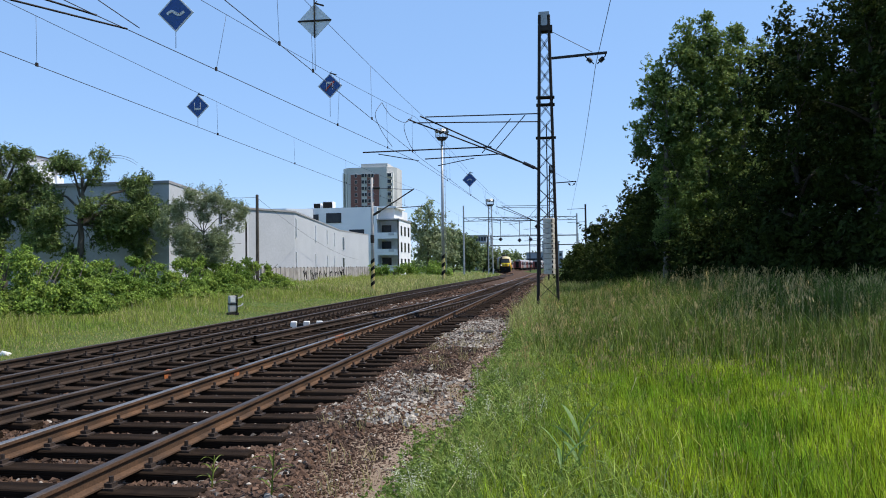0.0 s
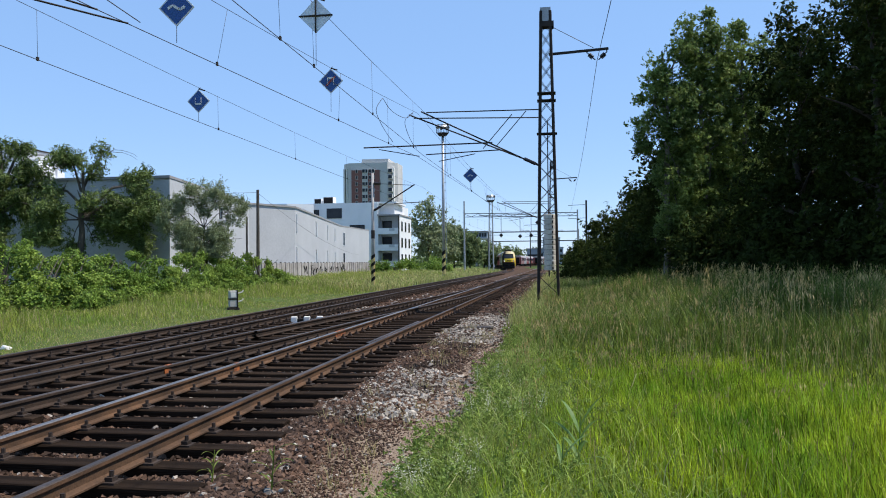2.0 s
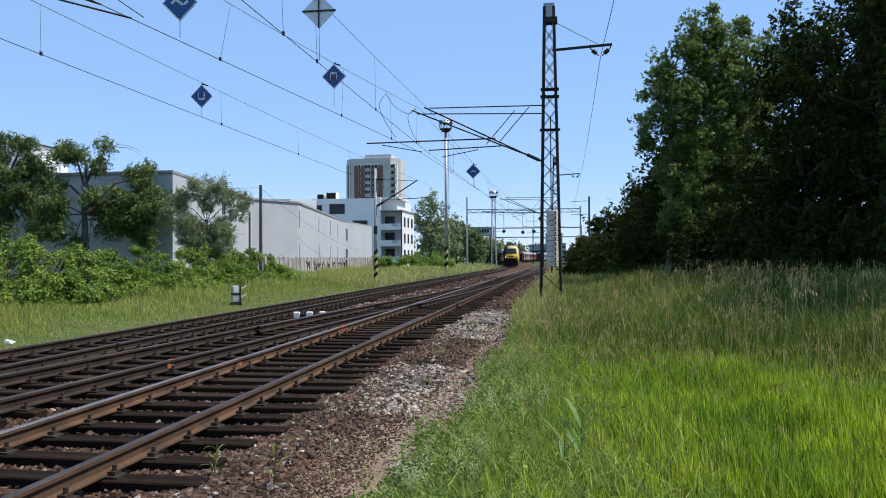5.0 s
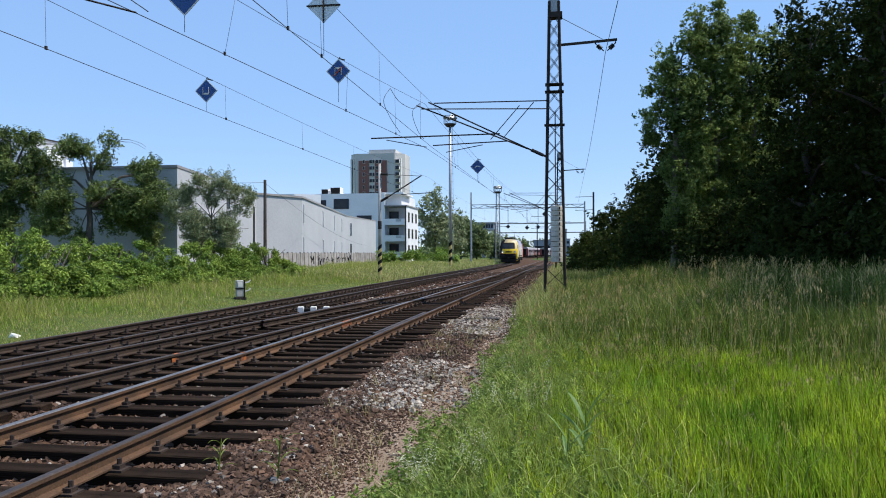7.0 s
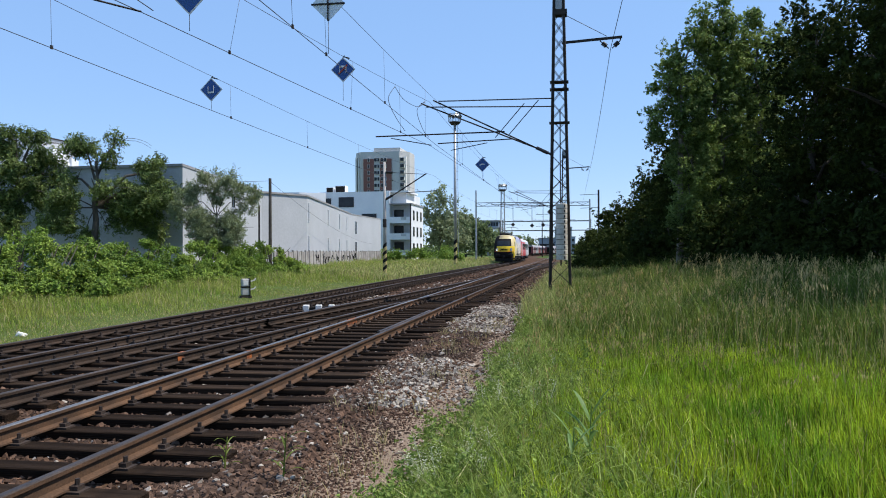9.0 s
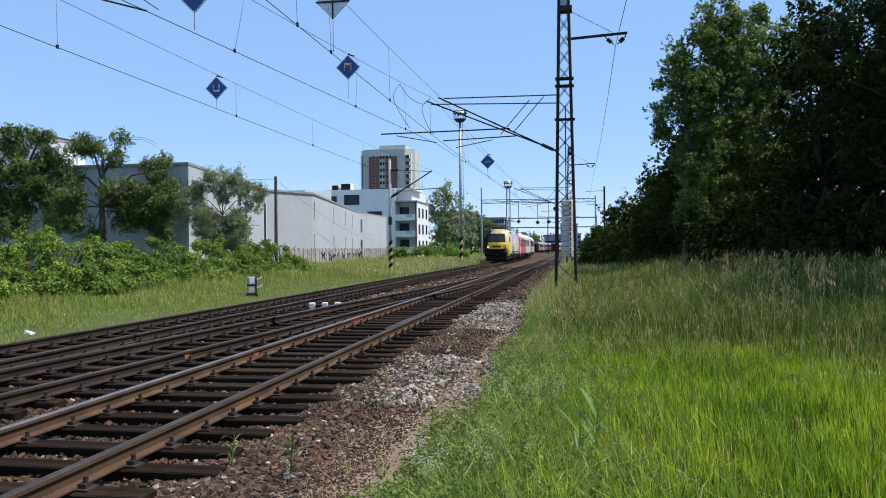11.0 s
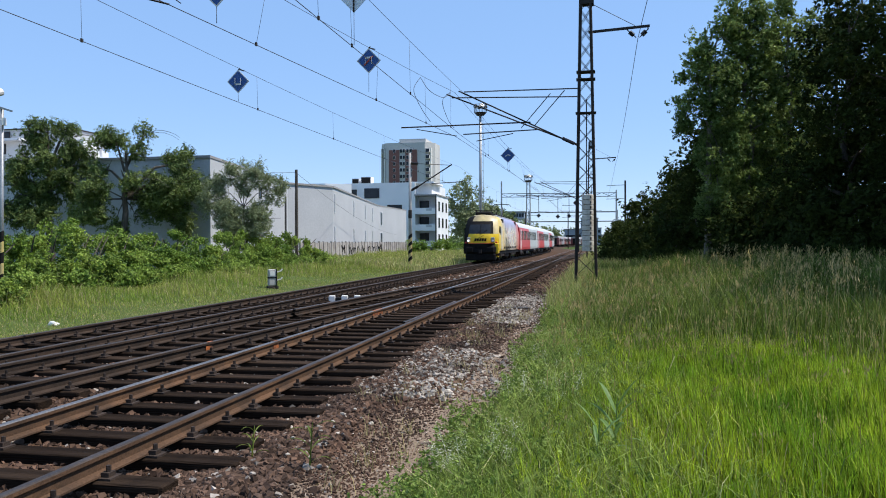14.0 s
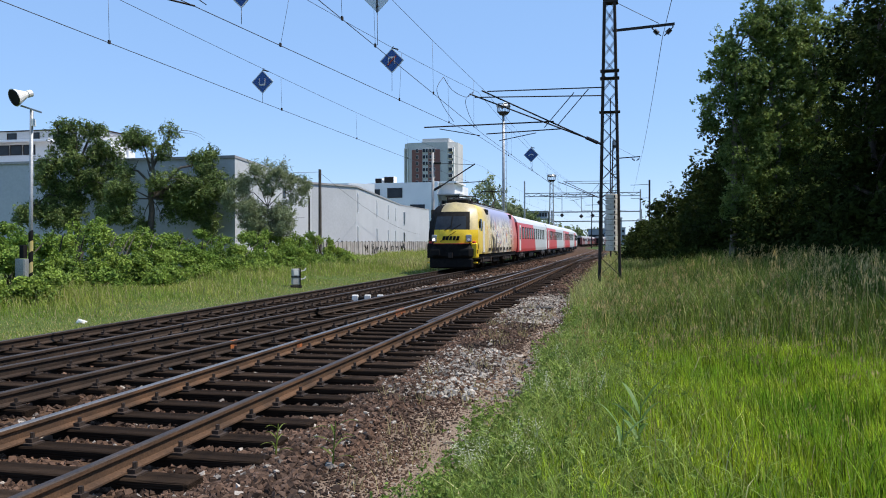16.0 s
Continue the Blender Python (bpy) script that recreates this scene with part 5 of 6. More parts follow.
def build_wires():
    V3 = lambda *p: [Vector(q) for q in p]
    span(V3((-9.9, -25, 5.8), (-9.85, 20, 5.77), (-9.8, 56, 5.8), (-9.3, 110, 5.8), (-9.6, 170, 5.8)),
         sag((-9.9, -25, 7.4), (-9.85, 56, 7.3), 0.62, 24) + sag((-9.8, 56, 7.3), (-9.3, 110, 7.3), 0.5) + sag((-9.3, 110, 7.3), (-10, 170, 7.3), 0.5),
         (-18, -10, -2, 6, 13.8, 21.9, 28.7, 36, 43, 50, 60, 68, 76, 84, 92, 100), "overhead wires with droppers above the far track")
    cross_run = span(V3((-9.6, -25, 5.8), (-7.05, 11.2, 5.78), (-5.2, 29.2, 5.78), (-4.5, 60, 5.8), (-4.7, 110, 5.8)),
         sag((-9.6, -25, 7.5), (-5.3, 29.5, 7.5), 0.8, 24) + sag((-5.3, 29.5, 7.5), (-4.6, 75, 7.4), 0.5),
         (-15, -5, 3, 14.8, 21.2, 25.6, 36, 44, 52, 60, 68), "overhead wires crossing to the branch track")
    span(V3((-4.6, -25, 5.8), (-4.8, 11, 5.77), (-5.0, 29, 5.82), (-4.5, 75, 5.8), (-4.6, 130, 5.8)),
         sag((-4.6, -25, 7.5), (-5.0, 29.5, 7.5), 0.5, 24) + sag((-5.0, 29.5, 7.5), (-4.5, 75, 7.4), 0.5) + sag((-4.5, 75, 7.4), (-4.6, 130, 7.4), 0.5),
         (-10, 0, 7, 13.3, 15.3, 20.6, 26.9, 36, 44, 52, 60, 68, 82, 92, 102), "overhead wires above the near track")
    root = thing("feeder_wire", "bare feeder wire on the mast's field side", "overhead wire")
    tube("wire", sag((1.9, -25, 9.6), (1.43, 29.5, 9.18), 0.35, 20) + sag((1.43, 29.5, 9.18), (1.6, 75, 9.0), 0.4) + sag((1.6, 75, 9.0), (1.5, 135, 9.2), 0.4), 0.011, WIRE, root)
    # jumper loops between the two runs
    root = thing("jumper_cable", "looped jumper cables between the overhead wires", "cable")
    for c in ([(-5.6, 24.9, 7.15), (-5.75, 24.6, 6.7), (-5.6, 24.9, 6.2), (-5.4, 25.5, 5.8)], [(-5.0, 27.0, 7.05), (-5.25, 26.8, 6.7), (-5.1, 27.0, 6.1), (-4.95, 27.4, 5.85)],
              [(-5.6, 24.9, 7.15), (-5.4, 25.3, 6.8), (-5.15, 26.2, 6.72), (-5.05, 26.8, 6.9), (-5.05, 27.2, 7.05)],
              [(-7.9, 10.8, 7.0), (-7.6, 10.9, 6.5), (-7.2, 11.3, 6.15), (-6.85, 12.2, 5.85)]):
        pts = [Vector(p) for p in c]
        fine = []
        for i in range(len(pts) - 1):
            p0, p1, p2, p3 = pts[max(i - 1, 0)], pts[i], pts[i + 1], pts[min(i + 2, len(pts) - 1)]
            for k in range(6):
                t = k / 6
                fine.append(0.5 * (2 * p1 + (p2 - p0) * t + (2 * p0 - 5 * p1 + 4 * p2 - p3) * t * t + (3 * p1 - p0 - 3 * p2 + p3) * t ** 3))
        tube("loop", fine + [pts[-1]], 0.009, WIRE, root)
    # tensioned tubes of the neighbouring span that reach into the view
    for a, b in (((-8.5, 9.2, 5.78), (-6.95, 12.0, 5.78)), ((-8.5, 9.0, 5.98), (-7.05, 11.3, 5.79))):
        part("tube", rod(bmesh.new(), a, b, 0.016), STEEL_DARK, cross_run)


def diamond(name, label, x, y, zc, size, front, strokes, stroke_mat, back=False, slash=False, z_wire=5.8, turn=0):
    """A square traffic board on its corner, hung in the overhead line; strokes lie on its face towards the viewer."""
    root = thing(name, label, "railway sign", pose(x, y, zc, 0, 0, turn))
    h = size / 2
    bm = bmesh.new()
    prism(bm, [(0, -h), (h, 0), (0, h), (-h, 0)], -0.008, 0.008)
    bm.transform(Matrix.Rotation(radians(90), 4, "X"))
    part("plate", bm, WHITE_PAINT if not back else front, root)
    if not back:
        bm = prism(bmesh.new(), [(0, -h * 0.9), (h * 0.9, 0), (0, h * 0.9), (-h * 0.9, 0)], 0.008, 0.012)
        bm.transform(Matrix.Rotation(radians(90), 4, "X"))
        part("face", bm, front, root)
    for i, (x0, z0, x1, z1) in enumerate(strokes):
        part("stroke", bar(bmesh.new(), (x0, -0.015, z0), (x1, -0.015, z1), 0.008, 0.048), stroke_mat, root)
    if slash:
        part("slash", bar(bmesh.new(), (-h * 0.36, -0.02, -h * 0.36), (h * 0.36, -0.02, h * 0.36), 0.008, 0.045), SIGN_RED, root, "red diagonal slash")
    if back:
        part("rib", bar(bmesh.new(), (-h, -0.02, 0), (h, -0.02, 0), 0.02, 0.03), STEEL_DARK, root)
        part("rib", bar(bmesh.new(), (0, -0.03, h * 1.2), (0, -0.03, -h), 0.02, 0.03), STEEL_DARK, root)
    tube("hanger", [(0, 0, -h), (0, 0, z_wire - zc)], 0.006, WIRE, root)
    tube("hanger", [(0, 0, h), (0.05, 0, h + 0.05)], 0.01, WIRE, root)
    part("hook", bar(bmesh.new(), (0, 0.0, h + 0.01), (h * 0.5, 0.05, h * 0.9), 0.02, 0.03), STEEL_DARK, root)


def build_signs():
    u = 0.085
    diamond("line_sign", "blue diamond board with white open box mark, hung in the wires", -9.88, 20.68, 6.36, 0.66, BLUE_SIGN, [(-u, 0.1, -u, -0.1), (-u, -0.08, u, -0.08), (u, -0.1, u, 0.1)], WHITE_PAINT)
    diamond("line_sign", "blue diamond board with white wave mark, hung in the wires", -6.75, 13.27, 6.43, 0.68, BLUE_SIGN, [(-0.16 + 0.04 * i, 0.035 * math.sin(i * 0.9 - 0.4), -0.115 + 0.04 * i, 0.035 * math.sin((i + 1) * 0.9 - 0.4)) for i in range(8)], WHITE_PAINT)
    diamond("line_sign", "blue diamond board with crossed-out pale box mark", -5.9, 20.06, 6.61, 0.66, BLUE_SIGN, [(-u, -0.1, -u, 0.1), (-u, 0.08, u, 0.08), (u, 0.1, u, -0.1)], WHITE_PAINT, slash=True)
    diamond("line_sign", "grey back of a diamond board with crossed ribs", -4.8, 15.29, 6.80, 0.70, GREY_BACK, [], WHITE_PAINT, back=True)
    diamond("line_sign", "blue diamond board with white wave mark above the line", -4.86, 43.5, 6.62, 0.82, BLUE_SIGN, [(-0.14, -0.05, 0.0, 0.04), (0.0, 0.04, 0.14, -0.02)], WHITE_PAINT, z_wire=5.8)


def striped_pole(root, z0, z1, r, x=0, y=0, n=8):
    for i in range(n):
        a, b = z0 + (z1 - z0) * i / n, z0 + (z1 - z0) * (i + 1) / n
        bm = rod(bmesh.new(), (x, y, a), (x, y, b), r, n=12)
        for v in bm.verts:
            v.co.z += (v.co.x - x) * 0.8 * (1 if 0 < i or v.co.z > (a + b) / 2 else 0)
        part("stripe", bm, BLACK if i % 2 else FADED, root)


def build_poles():
    # catenary pole beyond the far track, with warning stripes at its foot
    x, y = -13.4, 56
    root = thing("catenary_pole", "pale concrete catenary pole with striped foot and cantilever", "railway mast", pose(x, y, 0))
    part("pole", rod(bmesh.new(), (0, 0, 0), (0, 0, 8.35), 0.14, 0.09, n=12), CONCRETE, root, smooth=True)
    striped_pole(root, 0.25, 2.4, 0.15)
    part("band", rod(bmesh.new(), (0, 0, 3.6), (0, 0, 4.2), 0.14), STEEL_DARK, root)
    part("cantilever", rod(bmesh.new(), (0.1, 0, 5.6), (3.1, 0, 7.45), 0.045), STEEL_DARK, root)
    part("insulator", rod(bmesh.new(), (0.12, 0, 5.65), (0.6, 0, 5.92), 0.09), INSUL, root)
    part("top_stay", rod(bmesh.new(), (0.1, 0, 7.6), (3.0, 0, 7.4), 0.02), STEEL_DARK, root)
    part("insulator", rod(bmesh.new(), (0.1, 0, 7.6), (0.6, 0, 7.57), 0.09), INSUL, root)
    part("registration_tube", rod(bmesh.new(), (1.6, 0, 6.1), (3.9, 0, 6.2), 0.03), STEEL_DARK, root)
    # floodlight towers
    for x, y, h, lab in ((-13.95, 95, 18.3, "slender grey floodlight tower with round platform and striped foot"), (-12.9, 150, 14.3, "grey lattice floodlight tower beyond the gantry")):
        root = thing("floodlight_tower", lab, "light tower", pose(x, y, 0))
        if y < 100:
            part("pole", rod(bmesh.new(), (0, 0, 0), (0, 0, h - 1.0), 0.2, 0.15, n=12), STEEL_GREY, root, smooth=True)
        else:
            for sx in (-1, 1):
                for sy in (-1, 1):
                    part("leg", bar(bmesh.new(), (sx * 0.45, sy * 0.45, 0), (sx * 0.28, sy * 0.28, h - 1.0), 0.11, 0.11), STEEL_GREY, root)
            for q in range(14):
                za, zb = q * (h - 1.0) / 14, (q + 1) * (h - 1.0) / 14
                sgn = 1 if q % 2 else -1
                part("brace", bar(bmesh.new(), (-sgn * (0.45 - 0.012 * q), -0.42, za), (sgn * (0.44 - 0.012 * q), -0.42, zb), 0.06, 0.06), STEEL_GREY, root)
        for s in range(int(h) - 2):
            part("rung", boxed(0.2, 0.42, -0.3, -0.26, 1.5 + s, 1.54 + s), STEEL_GREY, root)
        part("ladder_rail", bar(bmesh.new(), (0.42, -0.28, 1.2), (0.36, -0.28, h - 1), 0.04, 0.04), STEEL_GREY, root)
        part("platform", rod(bmesh.new(), (0, 0, h - 1.1), (0, 0, h - 0.75), 0.45, 0.75, n=14), STEEL_DARK, root)
        ring = bmesh.new()
        for k in range(12):
            a, b = 2 * math.pi * k / 12, 2 * math.pi * (k + 1) / 12
            rod(ring, (0.75 * math.cos(a), 0.75 * math.sin(a), h + 0.2), (0.75 * math.cos(b), 0.75 * math.sin(b), h + 0.2), 0.03, n=5)
            rod(ring, (0.75 * math.cos(a), 0.75 * math.sin(a), h - 0.75), (0.75 * math.cos(a), 0.75 * math.sin(a), h + 0.2), 0.025, n=5)
        part("railing", ring, STEEL_DARK, root)
        for k in range(4):
            a = k * 1.6 + 0.4
            part("floodlight", rod(bmesh.new(), (0.45 * math.cos(a), 0.45 * math.sin(a), h - 0.1), (0.75 * math.cos(a), 0.75 * math.sin(a), h + 0.1), 0.2, 0.26, n=10), STEEL_GREY, root)
        if y < 100:
            striped_pole(root, 0.4, 3.2, 0.215, n=6)
    # wooden pole by the hedge, with slack lines
    root = thing("wooden_pole", "dark tarred wooden pole by the hedge", "utility pole", pose(-23.0, 58.2, 0))
    part("pole", rod(bmesh.new(), (0, 0, 0), (0, 0, 7.55), 0.14, 0.11, n=10), BARK, root)
    tube("line", sag((0, 0, 7.35), (-30, -10, 7.7), 0.4), 0.014, WIRE, root)
    tube("line", sag((0, 0, 7.3), (-10, 70, 3.2), 0.9), 0.014, WIRE, root)
    # portal gantry across all tracks
    root = thing("overhead_gantry", "steel portal gantry across the tracks carrying wires", "gantry", pose(0, 130, 0))
    for x, h in ((-15.6, 11.9), (2.9, 10.2)):
        part("post", rod(bmesh.new(), (x, 0, 0), (x, 0, h), 0.17, 0.12, n=10), STEEL_GREY, root)
    for z in (9.3, 9.85):
        part("chord", bar(bmesh.new(), (-15.6, 0, z), (2.9, 0, z - 0.1), 0.1, 0.1), STEEL_DARK, root)
    for i in range(16):
        x = -15.6 + 18.5 * i / 16
        part("lacing", bar(bmesh.new(), (x, 0, 9.3 if i % 2 else 9.8), (x + 18.5 / 16, 0, 9.8 if i % 2 else 9.3), 0.06, 0.06), STEEL_DARK, root)
    for x in (-9.5, -6.4, -4.6, -1.0):
        part("hanger", bar(bmesh.new(), (x, 0, 9.4), (x, 0, 6.8), 0.08, 0.08), STEEL_DARK, root)
        part("arm", bar(bmesh.new(), (x, 0, 6.9), (x + 1.6, 0, 6.9), 0.05, 0.05), STEEL_DARK, root)
    # further masts along the line
    for x, y, h in ((4.4, 133, 11.9), (-1.5, 175, 9.0), (-2.6, 210, 9.0), (-17.0, 190, 9.0), (-8.6, 235, 10.5), (-3.6, 150, 9.5)):
        root = thing("catenary_mast", "distant dark steel catenary mast with cross arms", "railway mast", pose(x, y, 0), "distant masts")
        part("pole", bar(bmesh.new(), (0, 0, 0), (0, 0, h), 0.28, 0.28), STEEL_DARK, root)
        for z in (h - 0.8, h - 3.0):
            part("arm", bar(bmesh.new(), (-3.0 if x > -6 else 0, 0, z), (0 if x > -6 else 3.0, 0, z + 0.1), 0.07, 0.07), STEEL_DARK, root)
    for x, y in ((-14.5, 260), (-7, 255)):
        root = thing("cross_span", "thin steel cross beam over the distant tracks", "gantry", pose(0, y, 0), "distant cross beams")
        for z in (8.5, 11.5):
            part("beam", bar(bmesh.new(), (-22, 0, z), (6, 0, z), 0.16, 0.16), STEEL_DARK, root)
        for xx in (-22, 6):
            part("post", bar(bmesh.new(), (xx, 0, 0), (xx, 0, 12), 0.22, 0.22), STEEL_DARK, root)
    for x, z in ((-3.6, 8.2), (-4.6, 6.1), (-6.4, 6.0), (-9.5, 6.2), (-1.0, 6.2)):
        diamond("line_sign", "small dark diamond board hung from the gantry", x, 129.9, z, 0.75, STEEL_DARK, [], WHITE_PAINT, z_wire=9.3)


def build_loudspeaker():
    x, y = -15.95, 18.8
    root = thing("loudspeaker_pole", "grey pole with horn loudspeaker, switch box and striped foot", "loudspeaker", pose(x, y, 0, 0, 0.9, 0))
    part("pole", rod(bmesh.new(), (0, 0, 0), (0, 0, 5.5), 0.058, 0.048, n=12), STEEL_GREY, root, smooth=True)
    striped_pole(root, 0.4, 2.15, 0.062, n=6)
    part("arm", bar(bmesh.new(), (-0.3, -0.05, 5.62), (0.35, -0.05, 5.42), 0.04, 0.05), STEEL_GREY, root)
    horn = rod(bmesh.new(), (-0.20, 0.08, 5.96), (-0.32, -0.28, 5.80), 0.07, 0.25, n=18)
    h = part("horn", horn, WHITE_PAINT, root, "pale horn", smooth=False)
    part("mouth", rod(bmesh.new(), (-0.318, -0.275, 5.802), (-0.326, -0.296, 5.793), 0.225, 0.225, n=18), BLACK, h)
    part("driver", rod(bmesh.new(), (-0.20, 0.07, 5.955), (-0.165, 0.18, 6.0), 0.1, 0.1, n=12), WHITE_PAINT, h)
    part("lamp", rod(bmesh.new(), (0.1, -0.05, 5.05), (0.1, -0.05, 5.25), 0.07, 0.05), WHITE_PAINT, root)
    bx = part("switch_box", boxed(-0.32, 0.0, -0.22, -0.06, 0.85, 1.4, bevel=0.01), STEEL_GREY, root)
    part("door", boxed(-0.29, -0.03, -0.235, -0.222, 0.88, 1.37), STEEL_GREY, bx)
    part("handset_box", boxed(-0.2, -0.06, -0.2, -0.05, 1.42, 1.78, bevel=0.01), BLACK, root)
    part("conduit", rod(bmesh.new(), (-0.08, -0.1, 0.0), (-0.08, -0.1, 0.86), 0.03), STEEL_GREY, root)


def build_small():
    # dwarf point signal
    root = thing("point_lantern", "small grey point indicator with white horned arrows on the verge", "railway signal", pose(-13.2, 30.7, float(ground_height(-13.2, 30.7)), 0, 0, 32))
    part("base", boxed(-0.22, 0.22, -0.2, 0.2, 0, 0.1, bevel=0.01), STEEL_DARK, root)
    part("body", boxed(-0.17, 0.12, -0.2, 0.2, 0.12, 0.78, bevel=0.02), CONCRETE, root)
    part("lamp_glass", boxed(-0.12, 0.07, -0.212, -0.2, 0.52, 0.72), WHITE_PAINT, root, "white lamp pane")
    part("band", boxed(-0.18, 0.13, -0.21, 0.21, 0.42, 0.48), BLACK, root)
    part("back_plate", boxed(0.12, 0.16, -0.22, 0.22, 0.1, 0.8), BLACK, root)
    for z in (0.74, 0.4):
        part("arrow", bar(bmesh.new(), (0.17, -0.05, z - 0.06), (0.34, -0.05, z - 0.02), 0.03, 0.05), WHITE_PAINT, root)
        part("arrow", bar(bmesh.new(), (0.33, -0.05, z - 0.03), (0.4, -0.05, z + 0.06), 0.03, 0.05), WHITE_PAINT, root)
    # black and white clearance marker between the tracks
    root = thing("clearance_marker", "black and white striped clearance marker bar between tracks", "railway marker", pose(-7.95, 24.2, 0.11, 0, 0, 14))
    for i in range(5):
        part("stripe", boxed(-0.5 + i * 0.2, -0.3 + i * 0.2, -0.09, 0.09, -0.17, 0.04 if i % 2 == 0 else -0.02, bevel=0.02), WHITE_PAINT if i % 2 == 0 else BLACK, root)
    # scrap of litter
    bm = boxed(-0.14, 0.14, -0.08, 0.08, 0, 0.09, bevel=0.03)
    for v in bm.verts:
        v.co += Vector((noise.noise(v.co * 9) * 0.09, noise.noise(v.co * 7) * 0.06, noise.noise(v.co * 8) * 0.05))
    p = part("litter", bm, WHITE_PAINT)
    tagged(p, "crumpled white plastic litter in the grass", "litter")
    p.matrix_basis = pose(-12.65, 16.6, float(ground_height(-12.65, 16.6)))
    # iron cover on the gravel
    p = part("drain_plate", boxed(-0.3, 0.3, -0.2, 0.2, 0, 0.06, bevel=0.01), STEEL_DARK)
    tagged(p, "dark rusty iron plate on the gravel", "plate")
    p.matrix_basis = pose(-2.15, 22.0, float(ground_height(-2.15, 22.0)))


first_mast = lattice_mast()
second_mast = copy_thing(first_mast, pose(-0.62, 74.5, 0))
tagged(second_mast, "dark steel lattice mast farther along the line")
build_wires()
build_signs()
build_poles()
build_loudspeaker()
build_small()


# ---- train ----
def livery():
    """Collage-like printed film: yellow, white, blue, red and dark streaks."""
    m = mat("printed_livery", (0.72, 0.50, 0.05), (0.75, 0.72, 0.66), 1.2, 30, 0.4, 0, 0.02, 0.08)
    n, l = m.node_tree.nodes, m.node_tree.links
    tc, mp = n.new("ShaderNodeTexCoord"), n.new("ShaderNodeMapping")
    mp.inputs["Scale"].default_value = (1.0, 1.0, 0.6)
    l.new(tc.outputs["Object"], mp.inputs[0])
    nz = n.new("ShaderNodeTexNoise")
    nz.inputs["Scale"].default_value, nz.inputs["Detail"].default_value, nz.inputs["Distortion"].default_value = 0.85, 3, 0.8
    l.new(mp.outputs[0], nz.inputs["Vector"])
    cr = n.new("ShaderNodeValToRGB")
    cr.color_ramp.interpolation = "CONSTANT"
    e = cr.color_ramp.elements
    e[0].position, e[0].color = 0.0, (0.035, 0.028, 0.03, 1)
    e[1].position, e[1].color = 0.44, (0.56, 0.46, 0.22, 1)
    for pos, c in ((0.465, (0.72, 0.66, 0.52, 1)), (0.51, (0.10, 0.085, 0.08, 1)), (0.53, (0.74, 0.70, 0.60, 1)), (0.575, (0.62, 0.26, 0.08, 1)), (0.60, (0.22, 0.27, 0.42, 1)), (0.64, (0.76, 0.72, 0.60, 1))):
        q = e.new(pos)
        q.color = c
    l.new(nz.outputs["Fac"], cr.inputs[0])
    sp = n.new("ShaderNodeSeparateXYZ")
    l.new(tc.outputs["Object"], sp.inputs[0])
    cur = cr.outputs[0]
    for axis, lo, hi, col in (("Z", 2.7, 3.5, (0.33, 0.34, 0.50, 1)), ("Y", 14.5, 17.5, (0.55, 0.10, 0.06, 1)), ("Y", 6.5, 2.6, (0.78, 0.58, 0.10, 1))):
        r = n.new("ShaderNodeMapRange")
        r.inputs["From Min"].default_value, r.inputs["From Max"].default_value = lo, hi
        l.new(sp.outputs[axis], r.inputs["Value"])
        x = n.new("ShaderNodeMix")
        x.data_type = "RGBA"
        x.inputs["B"].default_value = col
        l.new(r.outputs[0], x.inputs["Factor"]), l.new(cur, x.inputs["A"])
        cur = x.outputs["Result"]
    l.new(cur, n["Principled BSDF"].inputs["Base Color"])
    return m


def shell(width, levels, length, setback, nu=14, ny=16):
    """Closed rings stacked by height: front, one side, rear, other side. Returns rings and ring layout."""
    rings = []
    for z, w in levels:
        hw = width / 2 * w
        ring = []
        for i in range(nu + 1):
            u = -1 + 2 * i / nu
            ring.append((u * hw, setback(u, z), z))
        y0 = setback(1, z)
        for j in range(1, ny):
            ring.append((hw, y0 + (length - 2 * y0) * j / ny, z))
        for i in range(nu + 1):
            u = 1 - 2 * i / nu
            ring.append((u * hw, length - setback(u, z), z))
        for j in range(1, ny):
            ring.append((-hw, length - y0 - (length - 2 * y0) * j / ny, z))
        rings.append(ring)
    return rings


def patch(rings, faces):
    bm = bmesh.new()
    cache = {}

    def v(r, i):
        if (r, i) not in cache:
            cache[(r, i)] = bm.verts.new(rings[r][i])
        return cache[(r, i)]
    k = len(rings[0])
    for r, i in faces:
        bm.faces.new((v(r, i), v(r, (i + 1) % k), v(r + 1, (i + 1) % k), v(r + 1, i)))
    return bm


def wheel(name, parent, x, y, r):
    s = 1 if x > 0 else -1
    w = part(name, rod(bmesh.new(), (x - s * 0.07, y, r + 0.0), (x + s * 0.07, y, r), r, n=20), STEEL_DARK, parent)
    part("hub", rod(bmesh.new(), (x + s * 0.06, y, r), (x + s * 0.14, y, r), r * 0.35, n=12), STEEL_DARK, w)


